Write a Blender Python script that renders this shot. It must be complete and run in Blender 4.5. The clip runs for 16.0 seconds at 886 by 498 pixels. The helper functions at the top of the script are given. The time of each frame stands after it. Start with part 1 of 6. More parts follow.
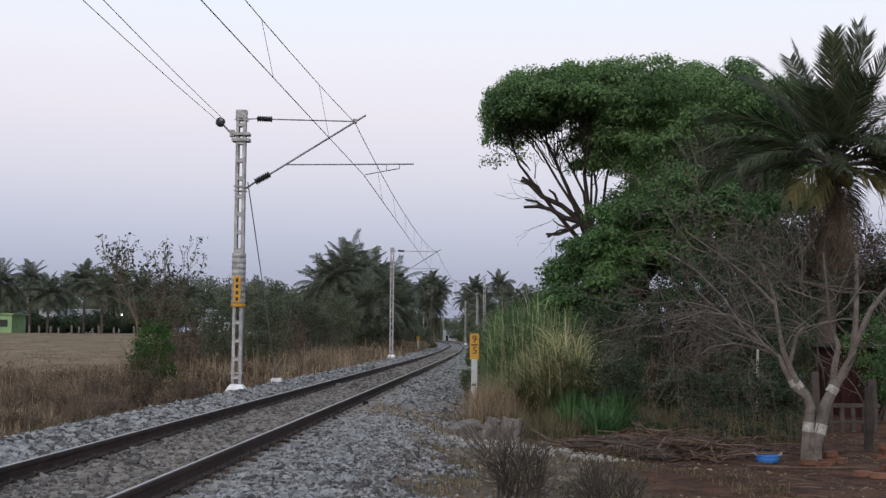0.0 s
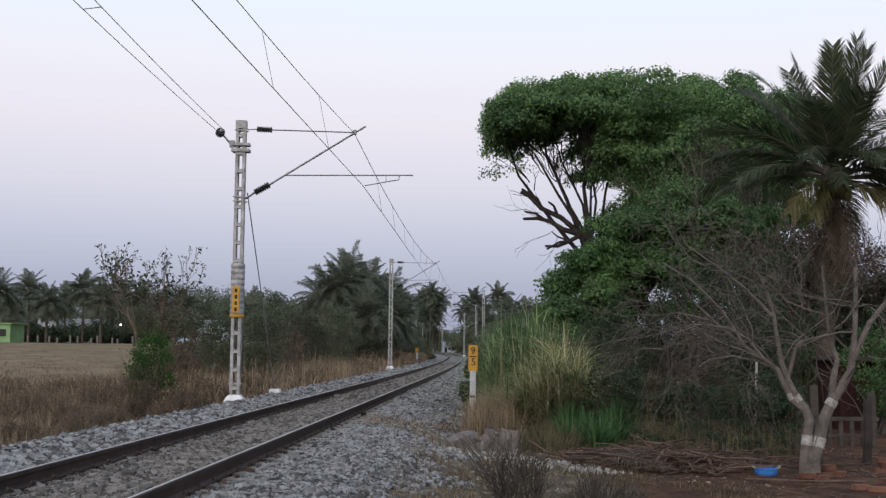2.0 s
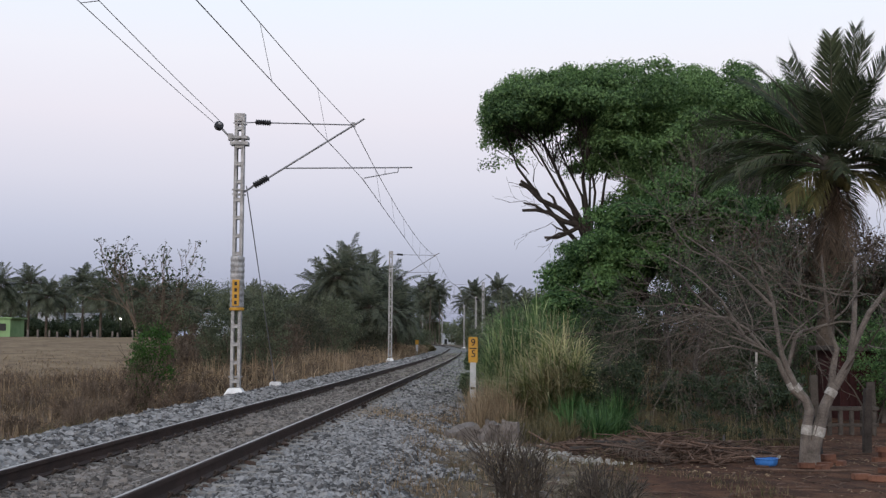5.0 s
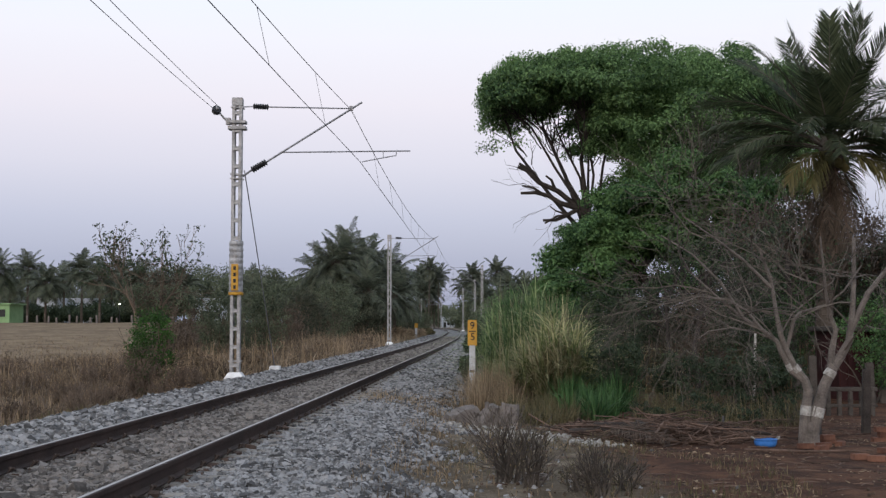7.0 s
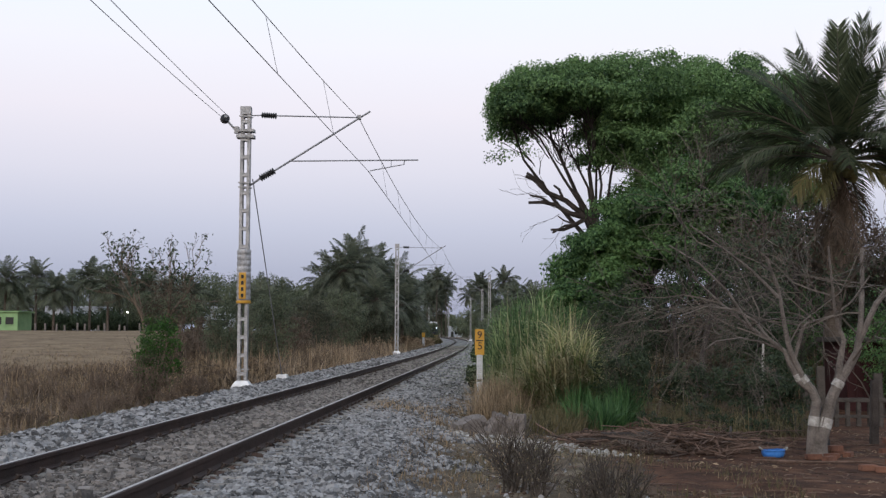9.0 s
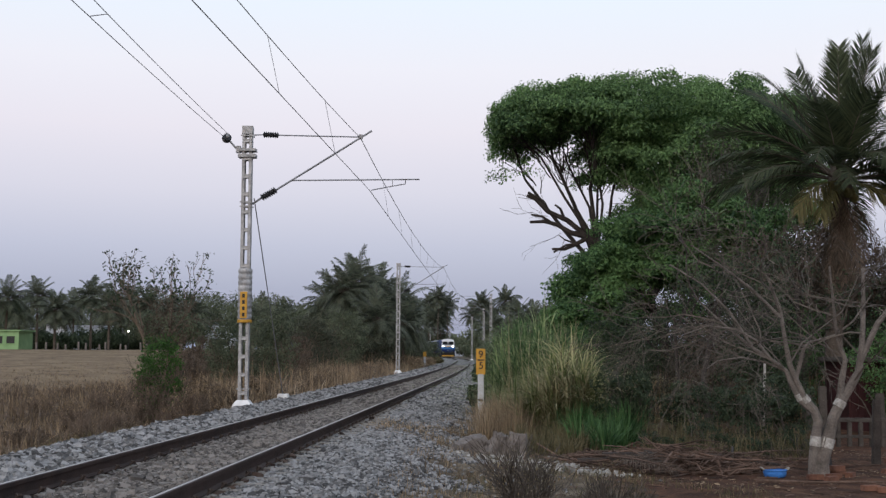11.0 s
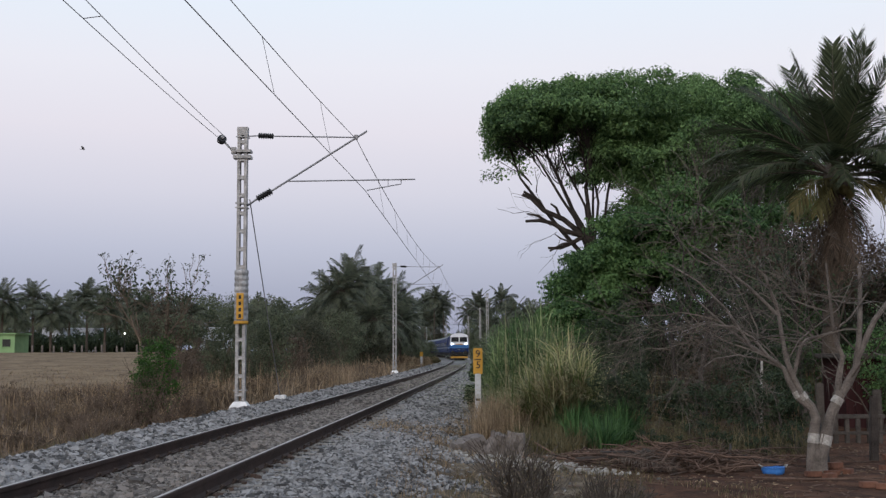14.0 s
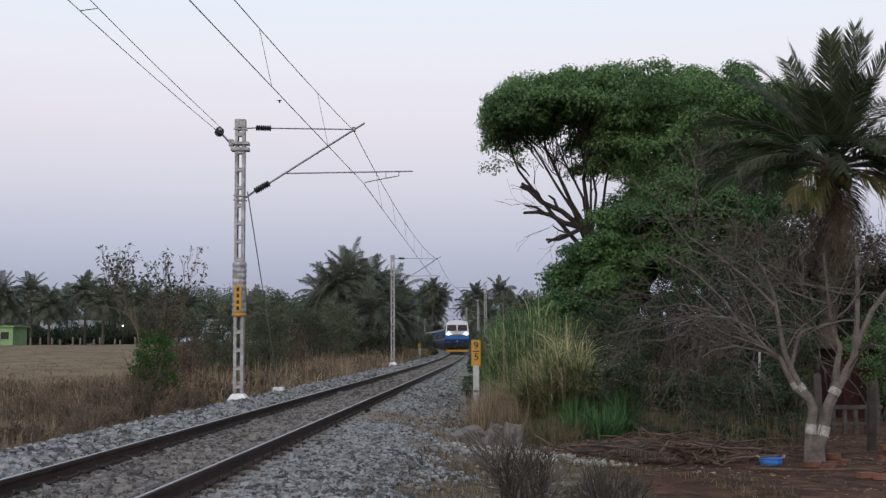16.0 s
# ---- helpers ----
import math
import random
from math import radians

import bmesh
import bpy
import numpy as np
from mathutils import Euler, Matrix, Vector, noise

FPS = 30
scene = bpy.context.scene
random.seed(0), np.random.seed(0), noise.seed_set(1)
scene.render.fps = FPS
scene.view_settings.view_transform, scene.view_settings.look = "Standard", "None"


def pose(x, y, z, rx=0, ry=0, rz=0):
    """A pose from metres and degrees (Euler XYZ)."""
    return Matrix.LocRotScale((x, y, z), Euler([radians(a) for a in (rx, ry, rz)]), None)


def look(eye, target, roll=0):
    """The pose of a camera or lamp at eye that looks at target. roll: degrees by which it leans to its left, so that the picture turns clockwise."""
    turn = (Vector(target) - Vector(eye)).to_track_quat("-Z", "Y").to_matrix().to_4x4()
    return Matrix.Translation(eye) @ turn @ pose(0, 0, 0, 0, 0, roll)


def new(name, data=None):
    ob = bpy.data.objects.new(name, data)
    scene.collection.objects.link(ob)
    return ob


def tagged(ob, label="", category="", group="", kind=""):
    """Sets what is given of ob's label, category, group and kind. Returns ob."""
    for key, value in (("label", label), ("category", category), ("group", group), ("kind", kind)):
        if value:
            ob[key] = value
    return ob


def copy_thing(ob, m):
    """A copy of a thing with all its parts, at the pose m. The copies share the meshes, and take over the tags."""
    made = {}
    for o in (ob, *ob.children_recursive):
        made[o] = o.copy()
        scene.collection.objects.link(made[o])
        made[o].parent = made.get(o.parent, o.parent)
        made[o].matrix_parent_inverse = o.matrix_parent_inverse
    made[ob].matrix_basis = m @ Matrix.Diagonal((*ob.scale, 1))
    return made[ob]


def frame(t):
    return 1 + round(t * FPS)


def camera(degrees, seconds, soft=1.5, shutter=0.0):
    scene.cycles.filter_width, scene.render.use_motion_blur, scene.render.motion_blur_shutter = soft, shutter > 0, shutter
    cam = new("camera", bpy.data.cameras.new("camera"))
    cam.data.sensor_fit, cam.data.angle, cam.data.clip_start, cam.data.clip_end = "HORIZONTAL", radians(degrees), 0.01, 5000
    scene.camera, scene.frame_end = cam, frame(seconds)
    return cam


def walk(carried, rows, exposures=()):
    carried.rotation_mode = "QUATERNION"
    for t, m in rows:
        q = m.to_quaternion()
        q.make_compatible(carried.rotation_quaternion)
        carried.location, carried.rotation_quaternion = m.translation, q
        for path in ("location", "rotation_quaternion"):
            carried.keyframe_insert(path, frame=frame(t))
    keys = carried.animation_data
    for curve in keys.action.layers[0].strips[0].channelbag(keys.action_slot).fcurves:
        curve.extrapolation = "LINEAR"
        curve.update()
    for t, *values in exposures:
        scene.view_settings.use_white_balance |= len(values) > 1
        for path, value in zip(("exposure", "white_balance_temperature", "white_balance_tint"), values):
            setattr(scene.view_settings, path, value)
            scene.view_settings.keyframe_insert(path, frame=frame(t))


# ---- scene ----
def aim(x, y, z, pitch, yaw, roll):
    """A camera pose: tilted up by pitch, turned left by yaw, then rolled."""
    return pose(x, y, z, 0, 0, yaw) @ pose(0, 0, 0, 90 + pitch) @ pose(0, 0, 0, 0, 0, roll)


cam = camera(40.42, 16.0, soft=1.35)
walk(cam, [
    (0.0, aim(0.001, 0.002, 1.308, 4.112, 0.133, 0.401)),
    (0.5, aim(0.008, 0.002, 1.304, 4.201, 0.094, 0.452)),
    (1.0, aim(-0.002, -0.006, 1.306, 4.322, 0.030, 0.428)),
    (1.5, aim(0.001, 0.005, 1.303, 4.484, 0.013, 0.452)),
    (2.0, aim(0.006, 0.004, 1.302, 4.665, 0.105, 0.675)),
    (2.5, aim(0.001, -0.001, 1.301, 4.786, 0.127, 0.838)),
    (3.0, aim(0.001, -0.004, 1.300, 4.826, 0.158, 0.834)),
    (3.5, aim(-0.003, -0.005, 1.304, 4.814, 0.191, 0.667)),
    (4.0, aim(0.000, -0.003, 1.301, 4.731, 0.191, 0.573)),
    (6.5, aim(0.005, -0.004, 1.301, 3.571, -0.037, 0.029)),
    (7.0, aim(0.000, 0.000, 1.300, 3.493, 0.000, 0.000)),
    (7.5, aim(-0.003, 0.009, 1.294, 3.478, 0.092, 0.099)),
    (8.0, aim(-0.011, 0.012, 1.309, 3.569, 0.171, 0.159)),
    (8.5, aim(-0.009, 0.014, 1.299, 3.753, 0.266, 0.232)),
    (9.0, aim(0.004, -0.003, 1.294, 3.937, 0.370, 0.218)),
    (11.5, aim(0.009, -0.012, 1.294, 4.925, 0.449, 0.262)),
    (12.0, aim(0.008, -0.012, 1.293, 4.885, 0.378, 0.139)),
    (12.5, aim(0.005, -0.004, 1.297, 4.805, 0.274, 0.077)),
    (13.0, aim(0.004, -0.004, 1.294, 4.762, 0.221, 0.001)),
    (13.5, aim(0.004, 0.008, 1.300, 4.712, 0.222, -0.093)),
    (14.0, aim(-0.003, -0.000, 1.298, 4.839, 0.236, -0.191)),
    (14.5, aim(-0.000, -0.003, 1.299, 5.031, 0.321, -0.231)),
    (15.0, aim(0.011, -0.008, 1.292, 5.032, 0.354, -0.128)),
    (15.5, aim(0.005, -0.002, 1.298, 4.761, 0.281, -0.214)),
    (16.0, aim(-0.000, -0.003, 1.300, 4.447, 0.144, -0.313)),
], exposures=[(0.0, 0.03), (4.0, 0.04), (7.0, 0.10), (9.0, 0.11), (12.0, -0.02), (16.0, -0.05)])

# ---------------------------------------------------------------- sky and light
world = bpy.data.worlds.new("dusk_sky")
scene.world = world
world.use_nodes = True


def build_sky():
    nt = world.node_tree
    nt.nodes.clear()
    out = nt.nodes.new("ShaderNodeOutputWorld")
    bg = nt.nodes.new("ShaderNodeBackground")
    sky = nt.nodes.new("ShaderNodeTexSky")
    sky.sky_type = "NISHITA"
    sky.sun_disc = False
    sky.sun_elevation = radians(2.0)
    sky.sun_rotation = radians(198)
    coord = nt.nodes.new("ShaderNodeTexCoord")
    sep = nt.nodes.new("ShaderNodeSeparateXYZ")
    ramp = nt.nodes.new("ShaderNodeValToRGB")
    mixer = nt.nodes.new("ShaderNodeMix")
    mixer.data_type = "RGBA"
    mixer.inputs[0].default_value = 0.03
    nt.links.new(coord.outputs["Generated"], sep.inputs[0])
    nt.links.new(sep.outputs["Z"], ramp.inputs[0])
    # dusk haze: grey-blue low down, a pink belt over it, pale blue higher up
    stops = [(0.0, (0.31, 0.36, 0.50)), (0.05, (0.375, 0.425, 0.59)), (0.085, (0.49, 0.525, 0.69)), (0.13, (0.66, 0.655, 0.785)),
             (0.18, (0.79, 0.755, 0.855)), (0.23, (0.84, 0.835, 0.925)), (0.285, (0.81, 0.88, 0.99)), (1.0, (0.64, 0.76, 0.96))]
    e = ramp.color_ramp.elements
    while len(e) < len(stops):
        e.new(0.5)
    for k, (p, c) in enumerate(stops):
        e[k].position = p
        e[k].color = (*c, 1)
    nt.links.new(ramp.outputs[0], mixer.inputs[6])
    nt.links.new(sky.outputs[0], mixer.inputs[7])
    nt.links.new(mixer.outputs[2], bg.inputs[0])
    bg.inputs[1].default_value = 1.0
    nt.links.new(bg.outputs[0], out.inputs[0])


build_sky()
sun_data = bpy.data.lights.new("sun", "SUN")
sun_data.energy, sun_data.angle, sun_data.color = 1.4, radians(50), (1.0, 0.90, 0.80)
sun = new("sun", sun_data)
sun.matrix_world = look((-16, -40, 21), (0, 10, 0))


# ---------------------------------------------------------------- materials
def material(name, dark, light, scale=4.0, fine=60.0, rough=0.85, metal=0.0, bump=0.3, island=0.0, spec=0.3, through_light=0.0, obj=0.0, third=None, span=(0.45, 1.0)):
    """Two colours mixed by noise at two scales, with bump; island/obj: variation from piece to piece."""
    m = bpy.data.materials.new(name)
    m.use_nodes = True
    nt = m.node_tree
    nt.nodes.clear()
    N, L = nt.nodes.new, nt.links.new
    out = N("ShaderNodeOutputMaterial")
    b = N("ShaderNodeBsdfPrincipled")
    b.inputs["Roughness"].default_value = rough
    b.inputs["Metallic"].default_value = metal
    b.inputs["Specular IOR Level"].default_value = spec
    geo = N("ShaderNodeNewGeometry")
    tc = N("ShaderNodeTexCoord")
    n1, n2 = N("ShaderNodeTexNoise"), N("ShaderNodeTexNoise")
    n1.inputs["Scale"].default_value, n2.inputs["Scale"].default_value = scale, fine
    n1.inputs["Detail"].default_value = 5
    n2.inputs["Detail"].default_value = 3
    L(tc.outputs["Object"], n1.inputs["Vector"])
    L(tc.outputs["Object"], n2.inputs["Vector"])
    add = N("ShaderNodeMath")
    add.operation = "MULTIPLY_ADD"
    L(n2.outputs[0], add.inputs[0])
    add.inputs[1].default_value = 0.5
    L(n1.outputs[0], add.inputs[2])
    last = add.outputs[0]
    for amount, source in ((island, geo.outputs["Random Per Island"]), (obj, None)):
        if amount:
            if source is None:
                info = N("ShaderNodeObjectInfo")
                source = info.outputs["Random"]
            a2 = N("ShaderNodeMath")
            a2.operation = "MULTIPLY_ADD"
            L(source, a2.inputs[0])
            a2.inputs[1].default_value = amount
            L(last, a2.inputs[2])
            a3 = N("ShaderNodeMath")
            a3.operation = "SUBTRACT"
            L(a2.outputs[0], a3.inputs[0])
            a3.inputs[1].default_value = amount / 2
            last = a3.outputs[0]
    ramp = N("ShaderNodeValToRGB")
    e = ramp.color_ramp.elements
    e[0].position, e[1].position = span
    e[0].color, e[1].color = (*dark, 1), (*light, 1)
    if third:
        k = e.new(span[0] + 0.63 * (span[1] - span[0]))
        k.color = (*third, 1)
    L(last, ramp.inputs[0])
    L(ramp.outputs[0], b.inputs["Base Color"])
    if bump:
        bp = N("ShaderNodeBump")
        bp.inputs["Strength"].default_value = bump
        bp.inputs["Distance"].default_value = 0.02
        L(n2.outputs[0], bp.inputs["Height"])
        L(bp.outputs[0], b.inputs["Normal"])
    if through_light:
        tr = N("ShaderNodeBsdfTranslucent")
        L(ramp.outputs[0], tr.inputs[0])
        ms = N("ShaderNodeMixShader")
        ms.inputs[0].default_value = through_light
        L(b.outputs[0], ms.inputs[1])
        L(tr.outputs[0], ms.inputs[2])
        L(ms.outputs[0], out.inputs[0])
    else:
        L(b.outputs[0], out.inputs[0])
    return m


def leaf_mat(name, dark, light, third=None):
    return material(name, dark, light, scale=0.5, fine=3.0, rough=0.6, bump=0, island=0.55, spec=0.25, through_light=0.38, third=third, span=(0.50, 0.96))


M_LEAF_BIG = leaf_mat("broad_leaf", (0.035, 0.075, 0.030), (0.17, 0.28, 0.105))
M_LEAF_MID = leaf_mat("dense_leaf", (0.028, 0.068, 0.027), (0.135, 0.24, 0.085))
# dark leaf tone: the thicket's shade put into colour, shared by dark-leaved plants
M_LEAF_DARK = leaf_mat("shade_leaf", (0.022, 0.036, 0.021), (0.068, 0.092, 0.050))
M_LEAF_GREY = leaf_mat("grey_leaf", (0.030, 0.036, 0.025), (0.098, 0.104, 0.070))
M_LEAF_BUSH = leaf_mat("bush_leaf", (0.020, 0.055, 0.012), (0.065, 0.15, 0.03))
# paler leaf colour: the distance haze is put into its tone
M_LEAF_HAZED = leaf_mat("hazed_leaf", (0.050, 0.068, 0.043), (0.155, 0.174, 0.108))
M_LEAF_BROWN = leaf_mat("withered_leaf", (0.055, 0.042, 0.032), (0.16, 0.12, 0.088))
M_PALM = leaf_mat("palm_leaflet", (0.024, 0.036, 0.020), (0.080, 0.098, 0.050))
# far palms carry the haze in their leaflet colour as well
M_PALM_HAZED = leaf_mat("hazed_palm_leaflet", (0.044, 0.058, 0.045), (0.145, 0.162, 0.112))
M_PALM_DRY = leaf_mat("dry_palm_leaflet", (0.07, 0.068, 0.030), (0.21, 0.185, 0.080))
M_REED = leaf_mat("reed_blade", (0.080, 0.115, 0.042), (0.52, 0.48, 0.26), (0.22, 0.25, 0.105))
M_REED_GREEN = leaf_mat("green_reed_blade", (0.042, 0.085, 0.033), (0.31, 0.38, 0.18), (0.125, 0.20, 0.083))
M_REED_DRY = leaf_mat("dry_reed_blade", (0.13, 0.115, 0.06), (0.46, 0.41, 0.25))
M_GRASS_GREEN = leaf_mat("green_grass", (0.025, 0.068, 0.025), (0.095, 0.185, 0.066))
M_GRASS_DRY = leaf_mat("dry_grass", (0.085, 0.062, 0.042), (0.33, 0.24, 0.150), (0.18, 0.13, 0.083))
M_GRASS_PALE = leaf_mat("pale_dry_grass", (0.15, 0.112, 0.074), (0.43, 0.325, 0.215))
M_GRASS_MIX = leaf_mat("olive_grass", (0.05, 0.05, 0.025), (0.18, 0.15, 0.08))
M_BARK = material("bark", (0.018, 0.015, 0.014), (0.062, 0.052, 0.047), 5, 40, 0.95, bump=0.8)
M_BARK_PALE = material("pale_bark", (0.052, 0.045, 0.040), (0.19, 0.165, 0.148), 6, 45, 0.95, bump=0.8)
M_TWIG = material("twig", (0.032, 0.027, 0.024), (0.11, 0.094, 0.082), 3, 30, 0.95, bump=0, island=0.3)
M_TWIG_GREY = material("grey_twig", (0.042, 0.036, 0.032), (0.145, 0.125, 0.108), 3, 30, 0.95, bump=0, island=0.35)
M_TWIG_BROWN = material("brown_twig", (0.058, 0.043, 0.034), (0.18, 0.138, 0.106), 3, 30, 0.95, bump=0, island=0.4)
M_PALM_TRUNK = material("palm_trunk", (0.04, 0.032, 0.027), (0.12, 0.098, 0.08), 3, 25, 0.95, bump=1.0)
M_WHITEWASH = material("whitewash", (0.14, 0.125, 0.11), (0.43, 0.42, 0.40), 18, 70, 0.9, bump=0.4)
M_RAIL = material("rusty_rail_steel", (0.013, 0.008, 0.007), (0.050, 0.029, 0.024), 3, 50, 0.75, bump=0.4)
M_RAIL_TOP = material("polished_rail_head", (0.23, 0.22, 0.22), (0.40, 0.39, 0.39), 1, 30, 0.38, metal=1.0, bump=0.05)
M_SLEEPER = material("sleeper_concrete", (0.13, 0.118, 0.105), (0.28, 0.26, 0.235), 4, 40, 0.95, bump=0.5, obj=0.3)
M_CLIP = material("rail_clip", (0.02, 0.014, 0.012), (0.06, 0.04, 0.03), 5, 50, 0.8)
M_STONE = material("ballast_stone", (0.053, 0.053, 0.055), (0.275, 0.276, 0.281), 2, 30, 0.95, bump=0.5, island=0.75)
# rust dust plus the rail's shade, both put into this stone colour
M_STONE_DARK = material("rust_shade_stone", (0.020, 0.013, 0.011), (0.085, 0.058, 0.046), 2, 30, 0.95, bump=0.5, island=0.7)
M_STONE_RUST = material("track_ballast_stone", (0.054, 0.049, 0.046), (0.205, 0.187, 0.175), 2, 30, 0.95, bump=0.5, island=0.7)
M_GALV = material("galvanised_steel", (0.11, 0.11, 0.115), (0.46, 0.46, 0.47), 5, 30, 0.55, metal=0.3, bump=0.15)
M_TUBE = material("grey_tube", (0.14, 0.145, 0.16), (0.30, 0.30, 0.32), 3, 30, 0.5, metal=0.4, bump=0.1)
M_INSUL = material("dark_insulator", (0.010, 0.010, 0.012), (0.03, 0.03, 0.034), 3, 30, 0.4, bump=0)
M_WIRE = material("weathered_wire", (0.10, 0.10, 0.115), (0.22, 0.22, 0.24), 3, 30, 0.6, metal=0.3, bump=0)
M_WHITE = material("white_paint", (0.56, 0.56, 0.57), (0.82, 0.82, 0.83), 4, 40, 0.8, bump=0.2)
M_YELLOW = material("yellow_enamel", (0.36, 0.185, 0.022), (0.56, 0.31, 0.045), 4, 40, 0.6, bump=0.1)
M_BLACK = material("black_paint", (0.012, 0.012, 0.013), (0.03, 0.03, 0.03), 4, 40, 0.7, bump=0)
M_POST = material("grey_post_concrete", (0.30, 0.31, 0.33), (0.58, 0.59, 0.61), 5, 45, 0.9, bump=0.4)
M_RUBBLE = material("broken_concrete", (0.062, 0.053, 0.049), (0.22, 0.195, 0.182), 6, 40, 0.95, bump=0.9)
M_BRICK = material("red_brick", (0.085, 0.040, 0.028), (0.20, 0.098, 0.066), 8, 50, 0.95, bump=0.6, obj=0.4)
M_BASIN = material("blue_plastic", (0.03, 0.13, 0.42), (0.06, 0.22, 0.60), 4, 30, 0.4, bump=0.05)
M_WOOD_DEAD = material("dead_wood", (0.035, 0.023, 0.018), (0.15, 0.10, 0.078), 5, 40, 0.95, bump=0.7, island=0.5)
M_CLOD = material("soil_clod", (0.045, 0.030, 0.022), (0.15, 0.105, 0.080), 5, 30, 0.95, bump=0.4, island=0.6)
M_PALEROCK = material("pale_rubble", (0.14, 0.135, 0.125), (0.36, 0.35, 0.33), 5, 30, 0.95, bump=0.5, island=0.5)
M_GREENWALL = material("lime_plaster", (0.17, 0.30, 0.14), (0.27, 0.41, 0.21), 1.2, 20, 0.9, bump=0.2)
M_PALEWALL = material("pale_plaster", (0.42, 0.46, 0.53), (0.62, 0.65, 0.70), 1.0, 15, 0.9, bump=0.2)
M_DARKOPEN = material("dark_opening", (0.012, 0.012, 0.014), (0.03, 0.03, 0.03), 2, 20, 0.6, bump=0)
M_MAROON = material("maroon_sheet", (0.022, 0.007, 0.008), (0.055, 0.015, 0.016), 2, 20, 0.8, bump=0.3)
M_GREYSTONE = material("grey_fence_stone", (0.034, 0.029, 0.026), (0.095, 0.083, 0.074), 5, 40, 0.95, bump=0.6, obj=0.3)
M_BLUE = material("train_blue", (0.006, 0.014, 0.060), (0.012, 0.028, 0.110), 1.0, 12, 0.7, bump=0.05, spec=0.15)
M_LOCO_BLUE = material("loco_sky_blue", (0.015, 0.085, 0.25), (0.028, 0.13, 0.34), 1.0, 12, 0.4, bump=0.05)
M_LOCO_WHITE = material("loco_white", (0.58, 0.60, 0.66), (0.76, 0.78, 0.82), 1.0, 12, 0.45, bump=0.05)
M_LOCO_YELLOW = material("loco_yellow", (0.34, 0.18, 0.03), (0.50, 0.28, 0.05), 2, 12, 0.5, bump=0.1)
M_UNDER = material("underframe_black", (0.010, 0.010, 0.012), (0.032, 0.030, 0.030), 3, 20, 0.8, bump=0.3)
M_ROOF_TRAIN = material("train_roof_grey", (0.08, 0.095, 0.11), (0.15, 0.17, 0.19), 2, 12, 0.7, bump=0.1)
M_BIRD = material("dark_feather", (0.012, 0.012, 0.014), (0.04, 0.04, 0.042), 20, 100, 0.8, bump=0)


def glass_mat(name, colour):
    m = material(name, colour, colour, rough=0.12, bump=0, spec=0.6)
    return m


M_GLASS = glass_mat("dark_window_glass", (0.014, 0.017, 0.022))


def lamp_mat(name, colour, power):
    m = bpy.data.materials.new(name)
    m.use_nodes = True
    b = m.node_tree.nodes["Principled BSDF"]
    b.inputs["Emission Color"].default_value = (*colour, 1)
    b.inputs["Emission Strength"].default_value = power
    return m


M_HEADLAMP = lamp_mat("lit_headlamp", (0.86, 0.92, 1.0), 9.0)
M_FARLAMP = lamp_mat("lit_house_lamp", (1.0, 0.97, 0.9), 4.0)


